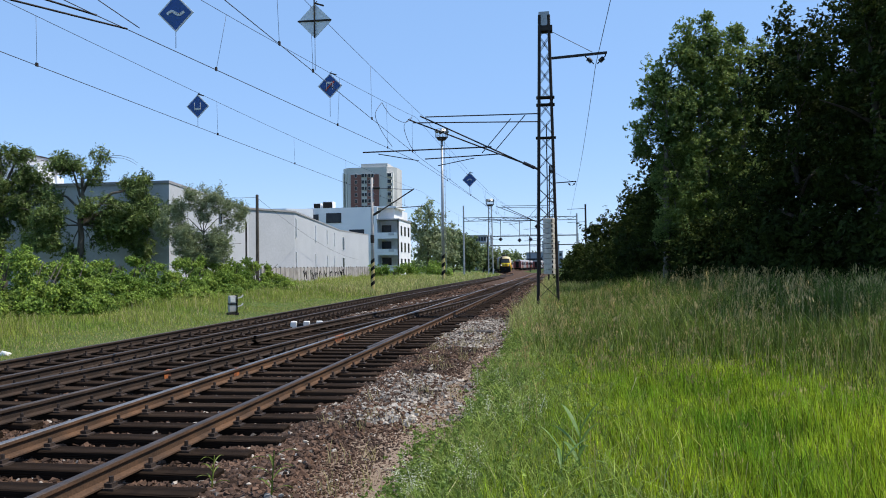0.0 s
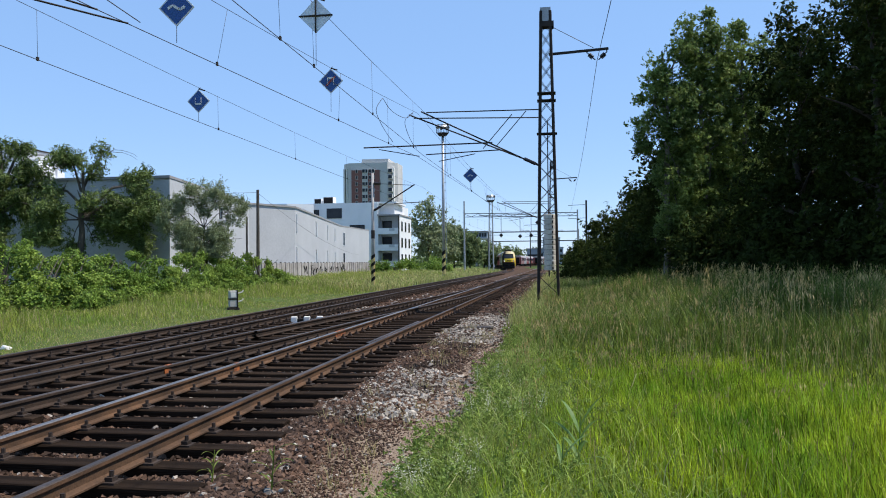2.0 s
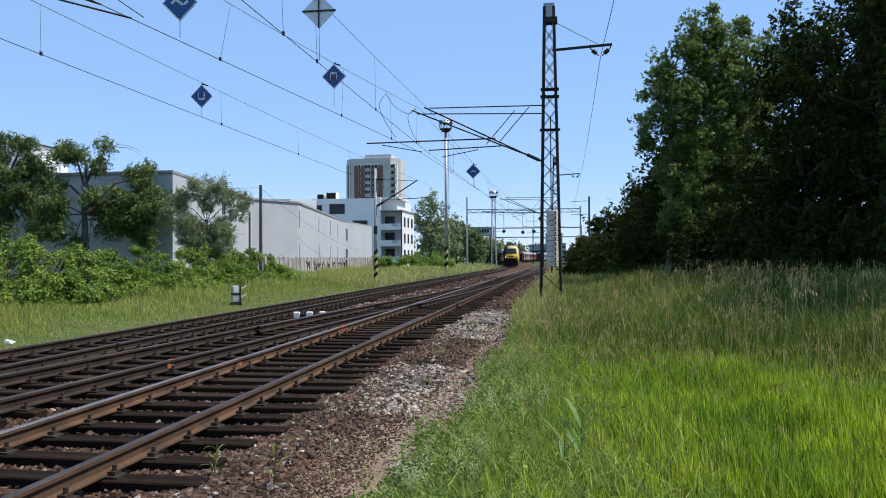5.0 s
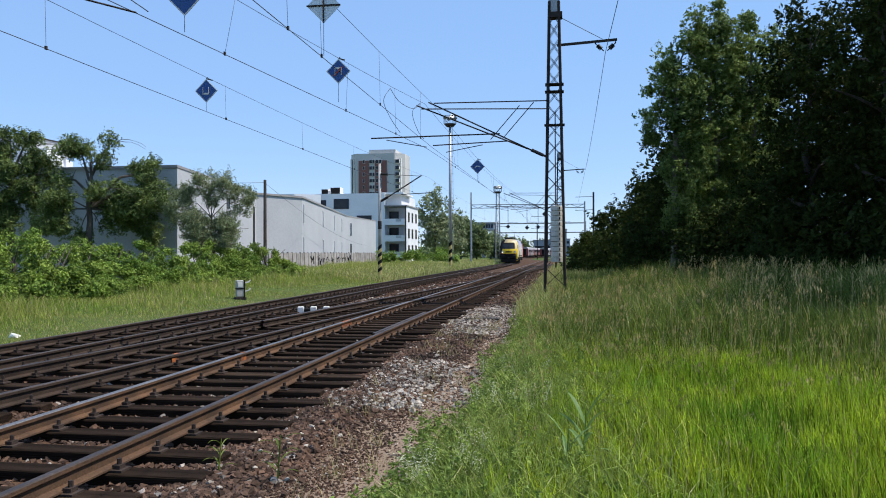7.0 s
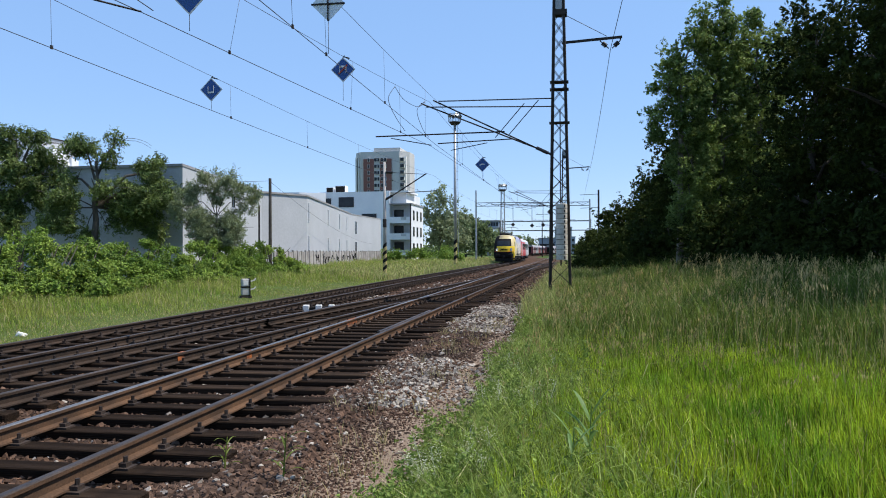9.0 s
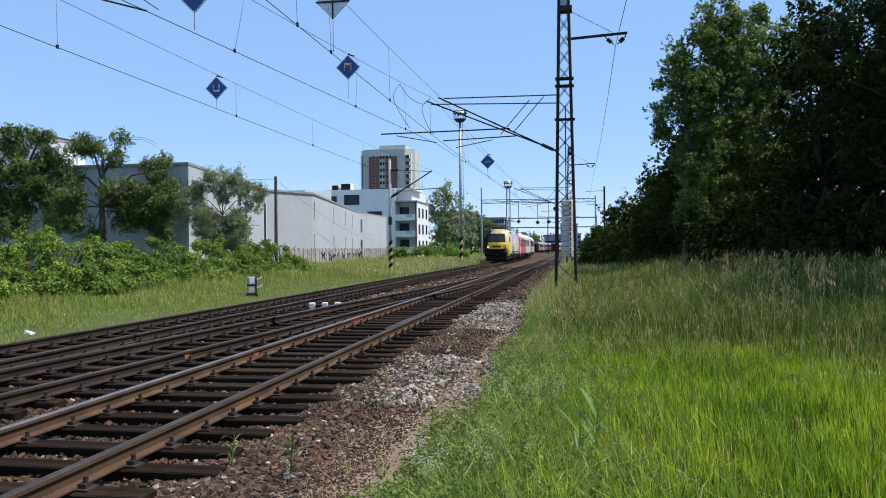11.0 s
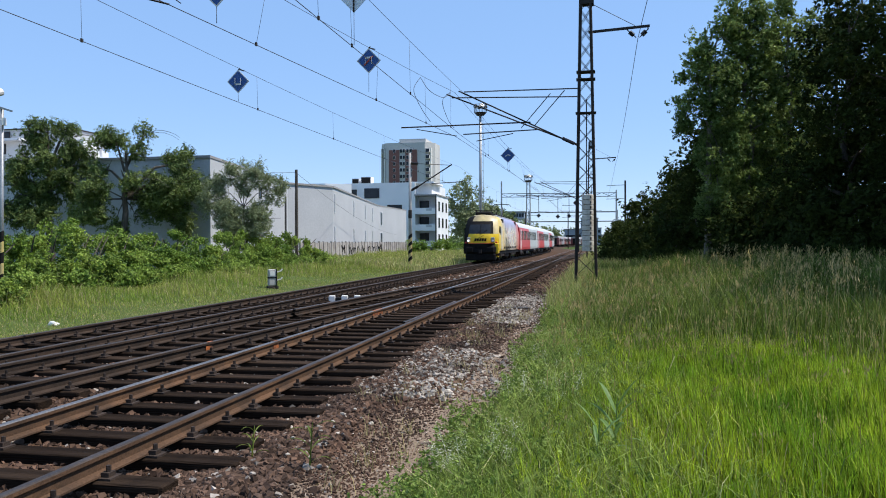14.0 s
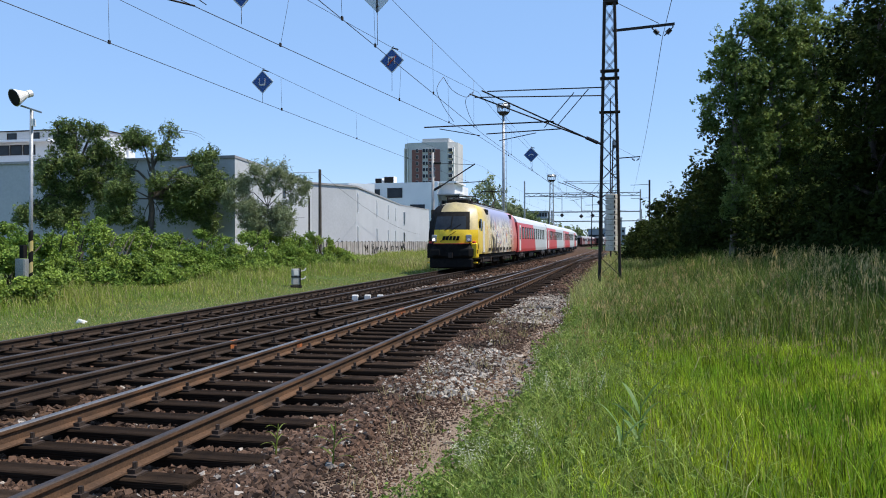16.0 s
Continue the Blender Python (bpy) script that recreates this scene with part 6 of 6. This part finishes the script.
def bogie(parent, yc, base, r):
    b = part("bogie", boxed(-1.15, 1.15, yc - base / 2 - 0.7, yc + base / 2 + 0.7, 0.45, 0.8, bevel=0.05), BLACK, parent)
    for s in (-1, 1):
        part("side_frame", boxed(s * 1.05, s * 1.3, yc - base / 2 - 0.6, yc + base / 2 + 0.6, 0.4, 0.68, bevel=0.04), STEEL_DARK, b)
        for dy in (-0.45, 0.45):
            part("spring", rod(bmesh.new(), (s * 1.18, yc + dy, 0.6), (s * 1.18, yc + dy, 1.0), 0.12, n=10), STEEL_GREY, b)
        for dy in (-base / 2, base / 2):
            wheel("wheel", b, s * 0.75, yc + dy, r)
            part("axle_box", boxed(s * 1.08, s * 1.36, yc + dy - 0.2, yc + dy + 0.2, r - 0.18, r + 0.2, bevel=0.03), STEEL_DARK, b)


def locomotive():
    root = thing("locomotive", "yellow electric locomotive with rounded nose and colourful printed sides", "locomotive")
    L = 19.3
    levels = [(0.95, 0.97), (1.25, 1.0), (1.6, 1.0), (1.95, 1.0), (2.2, 1.0), (2.4, 0.99), (2.6, 0.975), (2.9, 0.955), (3.2, 0.93), (3.48, 0.90), (3.64, 0.86), (3.82, 0.78), (3.94, 0.64), (4.02, 0.42), (4.06, 0.15)]

    def setback(u, z):
        t = max(0.0, z - 2.0)
        return 0.10 + 0.26 * t + 0.17 * t * t + 0.72 * abs(u) ** 2.7 * (1 - 0.25 * t / 2) + (0.12 if z < 1.2 else 0)
    rings = shell(3.0, levels, L, setback)
    nu, ny, k = 14, 16, len(rings[0])
    front, rest, glass, surround, mask, brow = [], [], [], [], [], []
    for r in range(len(rings) - 1):
        z = (levels[r][0] + levels[r + 1][0]) / 2
        for i in range(k):
            is_front, is_rear = i < nu, nu + ny <= i < 2 * nu + ny
            j = i if is_front else i - nu - ny
            if is_front or is_rear:
                if 2.4 < z < 3.4 and 1 <= j <= nu - 3:
                    (surround if j in (1, nu - 3) or z > 3.2 else glass).append((r, i))
                elif is_front:
                    # left columns are black for the livery mask and the shaded side together
                    (mask if (z < 1.55 or (1.55 < z < 3.9 and j <= 1) or (3.45 < z < 3.9 and j < 3)) else brow if z > 2.42 else front).append((r, i))
                else:
                    rest.append((r, i))
            else:
                rest.append((r, i))
    part("body", patch(rings, rest), livery(), root, "printed body shell", smooth=True)
    nose = part("nose", patch(rings, front), YELLOW_PAINT, root, "bright yellow nose", smooth=True)
    part("windscreen", patch(rings, [q for q in glass if q[1] < nu]), GLASS_DARK, root, "dark windscreen", smooth=True)
    part("rear_windscreen", patch(rings, [q for q in glass if q[1] >= nu]), GLASS_DARK, root, "dark windscreen", smooth=True)
    part("windscreen_surround", patch(rings, [q for q in surround if q[1] < nu]), BLACK, root, smooth=True)
    part("windscreen_surround", patch(rings, [q for q in surround if q[1] >= nu]), BLACK, root, smooth=True)
    part("brow", patch(rings, brow), BROW, root, "pale yellow roof front", smooth=True)
    if mask:
        part("mask_and_shade", patch(rings, mask), BLACK, root, smooth=True)
    part("pillar", bar(bmesh.new(), (0, setback(0, 2.42) - 0.02, 2.42), (0, setback(0, 3.2) - 0.02, 3.2), 0.05, 0.05), BLACK, root)
    for s in (-1, 1):
        part("wiper", bar(bmesh.new(), (s * 0.2 - 0.2, setback(0.2, 2.35) - 0.04, 2.35), (s * 0.2 + 0.35, setback(0.4, 2.75) - 0.05, 2.72), 0.02, 0.03), BLACK, root)
    # dark lower front, coupling, buffers, plough
    part("underframe", boxed(-1.35, 1.35, 0.45, L - 0.45, 0.62, 1.02, bevel=0.05), BLACK, root)
    part("headstock", boxed(-1.3, 1.3, 0.16, 0.8, 0.62, 1.48, bevel=0.22), BLACK, root)
    part("plough", boxed(-1.3, 1.3, 0.2, 0.45, 0.14, 0.72, bevel=0.08), BLACK, root)
    for s in (-1, 1):
        b = part("buffer", rod(bmesh.new(), (s * 0.875, -0.12, 1.05), (s * 0.875, 0.3, 1.05), 0.11, n=14), STEEL_DARK, root)
        part("plate", boxed(s * 0.875 - 0.28, s * 0.875 + 0.28, -0.18, -0.12, 0.87, 1.23, bevel=0.03), BLACK, b)
        part("step", boxed(s * 1.22, s * 1.48, 0.45, 0.85, 0.42, 0.5), YELLOW_PAINT, root, "yellow step")
        # the left housing is black too, to continue that painted shaded side
        part("step_side", boxed(s * 1.16, s * 1.5, 0.42, 1.15, 0.72, 1.60, bevel=0.05), YELLOW_PAINT if s > 0 else BLACK, root, "cab step housing")
        part("step_hole", boxed(s * 1.26, s * 1.505, 0.55, 0.85, 1.0, 1.2), BLACK, root, "dark step recess")
        part("headlight", boxed(s * 1.02 - 0.16, s * 1.02 + 0.16, 0.27, 0.6, 1.68, 2.1, bevel=0.03), STEEL_GREY, root, "headlight cluster")
        part("lens", rod(bmesh.new(), (s * 1.05, 0.23, 1.82), (s * 1.05, 0.32, 1.82), 0.08, n=14), glow("headlight_glow", (1.0, 0.93, 0.8), 1.5 if s < 0 else 0.05), root, "lit headlight")
        part("side_window", boxed(s * 1.42 - 0.03, s * 1.42 + 0.07 * s, 1.75, 2.35, 2.25, 3.05, bevel=0.02), GLASS_DARK, root)
        part("cab_door", boxed(s * 1.485, s * 1.515, 2.5, 3.2, 1.05, 2.95), WHITE_PAINT, root)
        for yy in (4.3, 15.2):
            part("roof_grille", boxed(s * 1.1, s * 1.36, yy, yy + 1.0, 3.4, 3.75), BLACK, root)
    for s in (-1, 1):
        part("tail_lamp", boxed(s * 1.30 - 0.09, s * 1.30 + 0.09, 0.50, 0.72, 1.56, 1.72, bevel=0.02), RED_PAINT, root, "red tail lamp")
        part("cab_mirror", boxed(s * 1.47, s * 1.56, 1.3, 1.5, 2.5, 2.95, bevel=0.02), BLACK, root)
        for i in range(7):
            part("side_vent", boxed(s * 1.49, s * 1.512, 4.6 + i * 1.6, 5.5 + i * 1.6, 1.12, 1.3), STEEL_DARK, root)
    part("coupling", boxed(-0.12, 0.12, -0.05, 0.3, 0.75, 1.05), STEEL_DARK, root)
    # lettering on the nose as plain slanted blocks with a swash below
    for i in range(5):
        x = -0.52 + i * 0.21
        bm = boxed(x, x + 0.16, 0.075, 0.12, 1.78, 2.02, bevel=0.01)
        for v in bm.verts:
            v.co.x += (v.co.z - 1.78) * 0.25
        part("mark", bm, BLACK, nose)
    part("mark", bar(bmesh.new(), (-0.62, 0.09, 1.70), (0.30, 0.11, 2.30), 0.012, 0.03), BLACK, nose, "thin dark swash")
    part("mark", boxed(-1.05, 1.05, 0.10, 0.22, 1.56, 1.60), RED_PAINT, nose, "red line under the nose")
    # roof gear and pantographs
    part("roof_deck", boxed(-0.95, 0.95, 3.2, L - 3.2, 3.86, 4.06, bevel=0.04), STEEL_GREY, root)
    for yy, up in ((2.9, False), (14.6, True)):
        base = part("pantograph", boxed(-0.6, 0.6, yy, yy + 1.6, 4.14, 4.22), STEEL_DARK, root)
        for s in (-1, 1):
            for q in (yy + 0.1, yy + 1.5):
                part("insulator", rod(bmesh.new(), (s * 0.55, q, 4.0), (s * 0.55, q, 4.18), 0.06), INSUL, base)
        if up:
            part("arm", rod(bmesh.new(), (0, yy + 0.2, 4.2), (0, yy + 1.9, 4.95), 0.05), STEEL_DARK, base)
            part("arm", rod(bmesh.new(), (0, yy + 1.9, 4.95), (0, yy + 0.6, 5.56), 0.035), STEEL_DARK, base)
            head = part("head", boxed(-0.75, 0.75, yy + 0.42, yy + 0.78, 5.55, 5.6), STEEL_DARK, base)
            for s in (-1, 1):
                part("horn", bar(bmesh.new(), (s * 0.75, yy + 0.6, 5.57), (s * 0.98, yy + 0.6, 5.38), 0.05, 0.05), STEEL_DARK, head)
        else:
            part("arm", rod(bmesh.new(), (0, yy + 0.2, 4.2), (0, yy + 2.0, 4.45), 0.05), STEEL_DARK, base)
            part("head", boxed(-0.95, 0.95, yy + 0.15, yy + 0.45, 4.48, 4.53), STEEL_DARK, base)
    for q in range(6):
        yy = 2.5 + q * 0.55
        part("roof_insulator", rod(bmesh.new(), (-0.7 + 0.28 * q, yy, 4.0), (-0.7 + 0.28 * q, yy, 4.42), 0.075, 0.05), INSUL, root)
    part("bus_bar", bar(bmesh.new(), (-0.7, 2.5, 4.42), (0.7, 5.25, 4.42), 0.04, 0.04), STEEL_DARK, root)
    part("roof_hood", boxed(-0.7, 0.6, 2.3, 3.6, 3.95, 4.34, bevel=0.1), BLACK, root, "dark roof equipment hood")
    for yy in (5.5, 7.0, 9.0, 11.0, 12.6):
        part("roof_box", boxed(-0.55, 0.55, yy, yy + 0.8, 4.04, 4.28, bevel=0.03), STEEL_DARK, root)
    bogie(root, 5.0, 3.0, 0.57), bogie(root, L - 5.0, 3.0, 0.57)
    part("transformer", boxed(-1.2, 1.2, 8.2, L - 8.2, 0.3, 0.8, bevel=0.05), BLACK, root)
    return root, L


def coach_paint(name="coach_paint", pale=(0.50, 0.53, 0.52), red=(0.52, 0.045, 0.045)):
    m = mat(name, pale, tuple(0.9 * c for c in pale), 2, 30, 0.4, 0, 0.03, 0.08)
    n, l = m.node_tree.nodes, m.node_tree.links
    tc, sp = n.new("ShaderNodeTexCoord"), n.new("ShaderNodeSeparateXYZ")
    l.new(tc.outputs["Object"], sp.inputs[0])
    a = n.new("ShaderNodeMath")
    a.operation, a.inputs[1].default_value = "MULTIPLY_ADD", 0.8
    l.new(sp.outputs["Z"], a.inputs[0]), l.new(sp.outputs["Y"], a.inputs[2])
    c = n.new("ShaderNodeMath")
    c.operation, c.inputs[1].default_value = "LESS_THAN", 14.6
    l.new(a.outputs[0], c.inputs[0])
    x = n.new("ShaderNodeMix")
    x.data_type = "RGBA"
    x.inputs["B"].default_value = (*red, 1)
    l.new(c.outputs[0], x.inputs["Factor"]), l.new(n["Hue/Saturation/Value"].outputs[0], x.inputs["A"])
    l.new(x.outputs["Result"], n["Principled BSDF"].inputs["Base Color"])
    return m


COACH = coach_paint()
# same two-tone scheme in darker, duller values for the parked coaches
COACH_DULL = coach_paint("dull_coach_paint", (0.27, 0.28, 0.30), (0.22, 0.055, 0.05))


def coach(paint, roof_paint, label, group):
    root = thing("passenger_coach", label, "railway coach", group=group)
    L = 26.1
    back = lambda u, z: 0.0
    part("body", patch_all(shell(2.85, [(0.85, 0.97), (1.1, 1.0), (2.0, 1.0), (2.9, 0.98), (3.3, 0.94)], L, back, 4, 8)), paint, root)
    part("roof", patch_all(shell(2.85, [(3.3, 0.945), (3.6, 0.84), (3.85, 0.62), (3.98, 0.35), (4.02, 0.1)], L, back, 4, 8)), roof_paint, root, "grey roof", smooth=False)
    for s in (-1, 1):
        for i in range(11):
            y = 3.0 + i * 1.86
            f = part("window", boxed(s * 1.40, s * 1.432, y - 0.06, y + 1.06, 1.95, 2.98), BLACK, root)
            part("pane", boxed(s * 1.41, s * 1.437, y, y + 1.0, 2.03, 2.9), GLASS_DARK, f)
        for y in (0.9, L - 1.9):
            d = part("door", boxed(s * 1.40, s * 1.44, y, y + 1.0, 0.95, 3.1), WHITE_PAINT, root, "white door")
            part("pane", boxed(s * 1.41, s * 1.446, y + 0.25, y + 0.75, 1.9, 2.9), GLASS_DARK, d)
    for y in (-0.25, L):
        part("gangway", boxed(-0.6, 0.6, y, y + 0.25, 1.0, 3.2, bevel=0.05), BLACK, root)
    part("underframe", boxed(-1.2, 1.2, 0.3, L - 0.3, 0.62, 0.9), BLACK, root)
    part("battery_box", boxed(-1.25, 1.25, 9.5, 13.0, 0.3, 0.7, bevel=0.03), BLACK, root)
    bogie(root, 3.6, 2.5, 0.46), bogie(root, L - 3.6, 2.5, 0.46)
    return root, L


def patch_all(rings):
    k = len(rings[0])
    bm = patch(rings, [(r, i) for r in range(len(rings) - 1) for i in range(k)])
    bmesh.ops.holes_fill(bm, edges=bm.edges)
    return bm


# where the nose of the train is along the line, second by second
NOSE = ((0.0, 196.0), (3.5, 166.0), (6.5, 139.0), (9.0, 115.0), (11.5, 91.3), (12.5, 81.5), (13.5, 71.3), (14.5, 60.9), (16.0, 45.1))


def nose_at(t):
    ts, ys = [q[0] for q in NOSE], [q[1] for q in NOSE]
    return float(np.interp(t, ts, ys))


def vehicle_pose(y_front, length):
    """On the rails, front end at y_front, both ends on the line."""
    a, b = Vector((far_line(y_front), y_front)), Vector((far_line(y_front + length), y_front + length))
    d = b - a
    return pose(a.x, a.y, HEAD, 0, 0, math.degrees(math.atan2(-d.x, d.y)))


loco, loco_length = locomotive()
first_coach, coach_length = coach(COACH, SILVER_PAINT, "red and pale grey passenger coach with a row of windows", "passenger coaches")
dull_coach, _ = coach(COACH_DULL, HALL_TRIM, "dull red and grey coach parked in the distant yard", "parked coaches")
dull_coach.matrix_basis = pose(-15.4, 292.0, HEAD, 0, 0, -1.5)
# coaches parked in the yard beyond the points
for x, y in ((-14.7, 318.8), (-14.0, 345.6), (-13.3, 372.4), (-9.6, 330.0), (-8.9, 356.8)):
    copy_thing(dull_coach, pose(x, y, HEAD, 0, 0, -1.5))
coaches = [first_coach] + [copy_thing(first_coach, pose(0, 0, 0)) for _ in range(3)]


# ---- ground cover ----
def stones(name, label, n, xf, y0, y1, near, size, material, seed):
    """Angular stones, each a squashed and turned block with cut corners."""
    rng = np.random.default_rng(seed)
    base = np.array([(-1, 0, -0.2), (0, -1, -0.1), (1, 0.1, 0), (0.1, 1, -0.1), (-0.35, -0.3, 0.8), (0.5, 0.3, 0.75), (0.1, 0, -0.9)], float)
    tri = np.array([(0, 1, 4), (1, 5, 4), (1, 2, 5), (2, 3, 5), (3, 4, 5), (3, 0, 4), (1, 0, 6), (2, 1, 6), (3, 2, 6), (0, 3, 6)])
    y = y0 + (y1 - y0) * rng.random(n) ** near
    x = xf(rng, y)
    s = size * rng.uniform(0.55, 1.5, n) * (1 + y / 70)
    a, b = rng.random(n) * 6.283, rng.normal(size=n) * 0.5
    v = base[None] * (1 + rng.normal(size=(n, 7, 3)) * 0.22) * (s[:, None, None] * np.stack([np.ones(n), rng.uniform(0.6, 1, n), rng.uniform(0.5, 0.9, n)], 1)[:, None, :])
    ca, sa, cb, sb = np.cos(a)[:, None], np.sin(a)[:, None], np.cos(b)[:, None], np.sin(b)[:, None]
    X, Y, Z = v[..., 0], v[..., 1] * cb - v[..., 2] * sb, v[..., 1] * sb + v[..., 2] * cb
    v = np.stack([X * ca - Y * sa + x[:, None], X * sa + Y * ca + y[:, None], Z + (ground_height(x, y) + s * 0.2)[:, None]], 2)
    F = (np.arange(n) * 7)[:, None, None] + tri[None]
    tagged(new(name, fast_mesh(name, v.reshape(-1, 3), F.reshape(-1, 3), material)), label, "gravel", kind="stuff")


def build_stones():
    stones("ballast", "brown and grey broken ballast stones between the sleepers", 40000, lambda r, y: r.uniform(-11.4, -2.3, len(y)), 4.0, 34.0, 1.7, 0.034, BALLAST, 41)
    stones("shoulder_ballast", "reddish brown ballast stones along the sleeper ends", 14000, lambda r, y: -3.2 + np.abs(r.normal(size=len(y))) * 0.42 - 0.2, 4.0, 20.0, 1.4, 0.034, BALLAST, 42)
    stones("pale_ballast", "pale grey fresh ballast stones", 2000, lambda r, y: -2.6 + r.normal(size=len(y)) * 0.55, 9.2, 13.5, 1.0, 0.032, PALE_STONE, 43)
    stones("pale_ballast", "pale grey fresh ballast stones by the points", 3400, lambda r, y: -2.6 + r.normal(size=len(y)) * 0.6, 18.0, 28.0, 1.0, 0.034, PALE_STONE, 49)
    stones("path_rubble", "brown broken stones lying on the path", 3600, lambda r, y: -2.4 + r.normal(size=len(y)) * 0.5, 9.0, 30.0, 1.0, 0.030, BALLAST, 50)
    stones("pale_heap", "pale grey stones between the tracks", 1500, lambda r, y: -7.9 + r.normal(size=len(y)) * 0.35, 14.0, 34.0, 1.0, 0.034, PALE_STONE, 44)
    stones("pale_scatter", "pale stones scattered between the branch rails", 2600, lambda r, y: r.uniform(-8.6, -3.9, len(y)), 10.0, 25.0, 1.0, 0.036, PALE_STONE, 48)
    stones("far_ballast", "brown ballast stones farther along the tracks", 9000, lambda r, y: r.uniform(-11.4, -1.1, len(y)), 27.0, 80.0, 1.3, 0.045, BALLAST, 46)
    stones("near_ballast", "brown ballast stones beside the viewer", 9000, lambda r, y: r.uniform(-11.4, -2.0, len(y)), -9.0, 4.0, 1.0, 0.04, BALLAST, 47)
    stones("path_gravel", "fine brown gravel of the path", 26000, lambda r, y: -2.0 + r.normal(size=len(y)) * 0.45, 4.5, 26.0, 1.4, 0.013, BALLAST, 45)


def loose_stones():
    """Single larger stones on the ballast shoulder by the viewer."""
    rnd = random.Random(23)
    shapes = []
    for k in range(8):
        bm = bmesh.new()
        bmesh.ops.create_icosphere(bm, subdivisions=1, radius=1.0)
        for v in bm.verts:
            v.co = v.co * rnd.uniform(0.65, 1.2)
            v.co.z *= 0.62
        me = bpy.data.meshes.new("stone")
        bm.to_mesh(me)
        bm.free()
        me.materials.append(STONE if k < 7 else PALE_STONE)
        shapes.append(me)
    for i in range(290):
        y = rnd.uniform(5.4, 10.5)
        x = -2.85 + rnd.gauss(0, 0.36)
        r = rnd.uniform(0.022, 0.045)
        o = piece("stone", shapes[rnd.randrange(8)], GROUND_SHEET, pose(x, y, float(ground_height(x, y)) + r * 0.6, rnd.uniform(-25, 25), rnd.uniform(-25, 25), rnd.uniform(0, 360)))
        o.scale = (r, r * rnd.uniform(0.7, 1), r)


build_stones()
build_grass()
loose_stones()


def motions():
    times = [0.5 * i for i in range(33)]
    walk(loco, [(t, vehicle_pose(nose_at(t), loco_length)) for t in times])
    for i, c in enumerate(coaches):
        off = loco_length + 0.5 + i * (coach_length + 0.5)
        walk(c, [(t, vehicle_pose(nose_at(t) + off, coach_length)) for t in times])


motions()
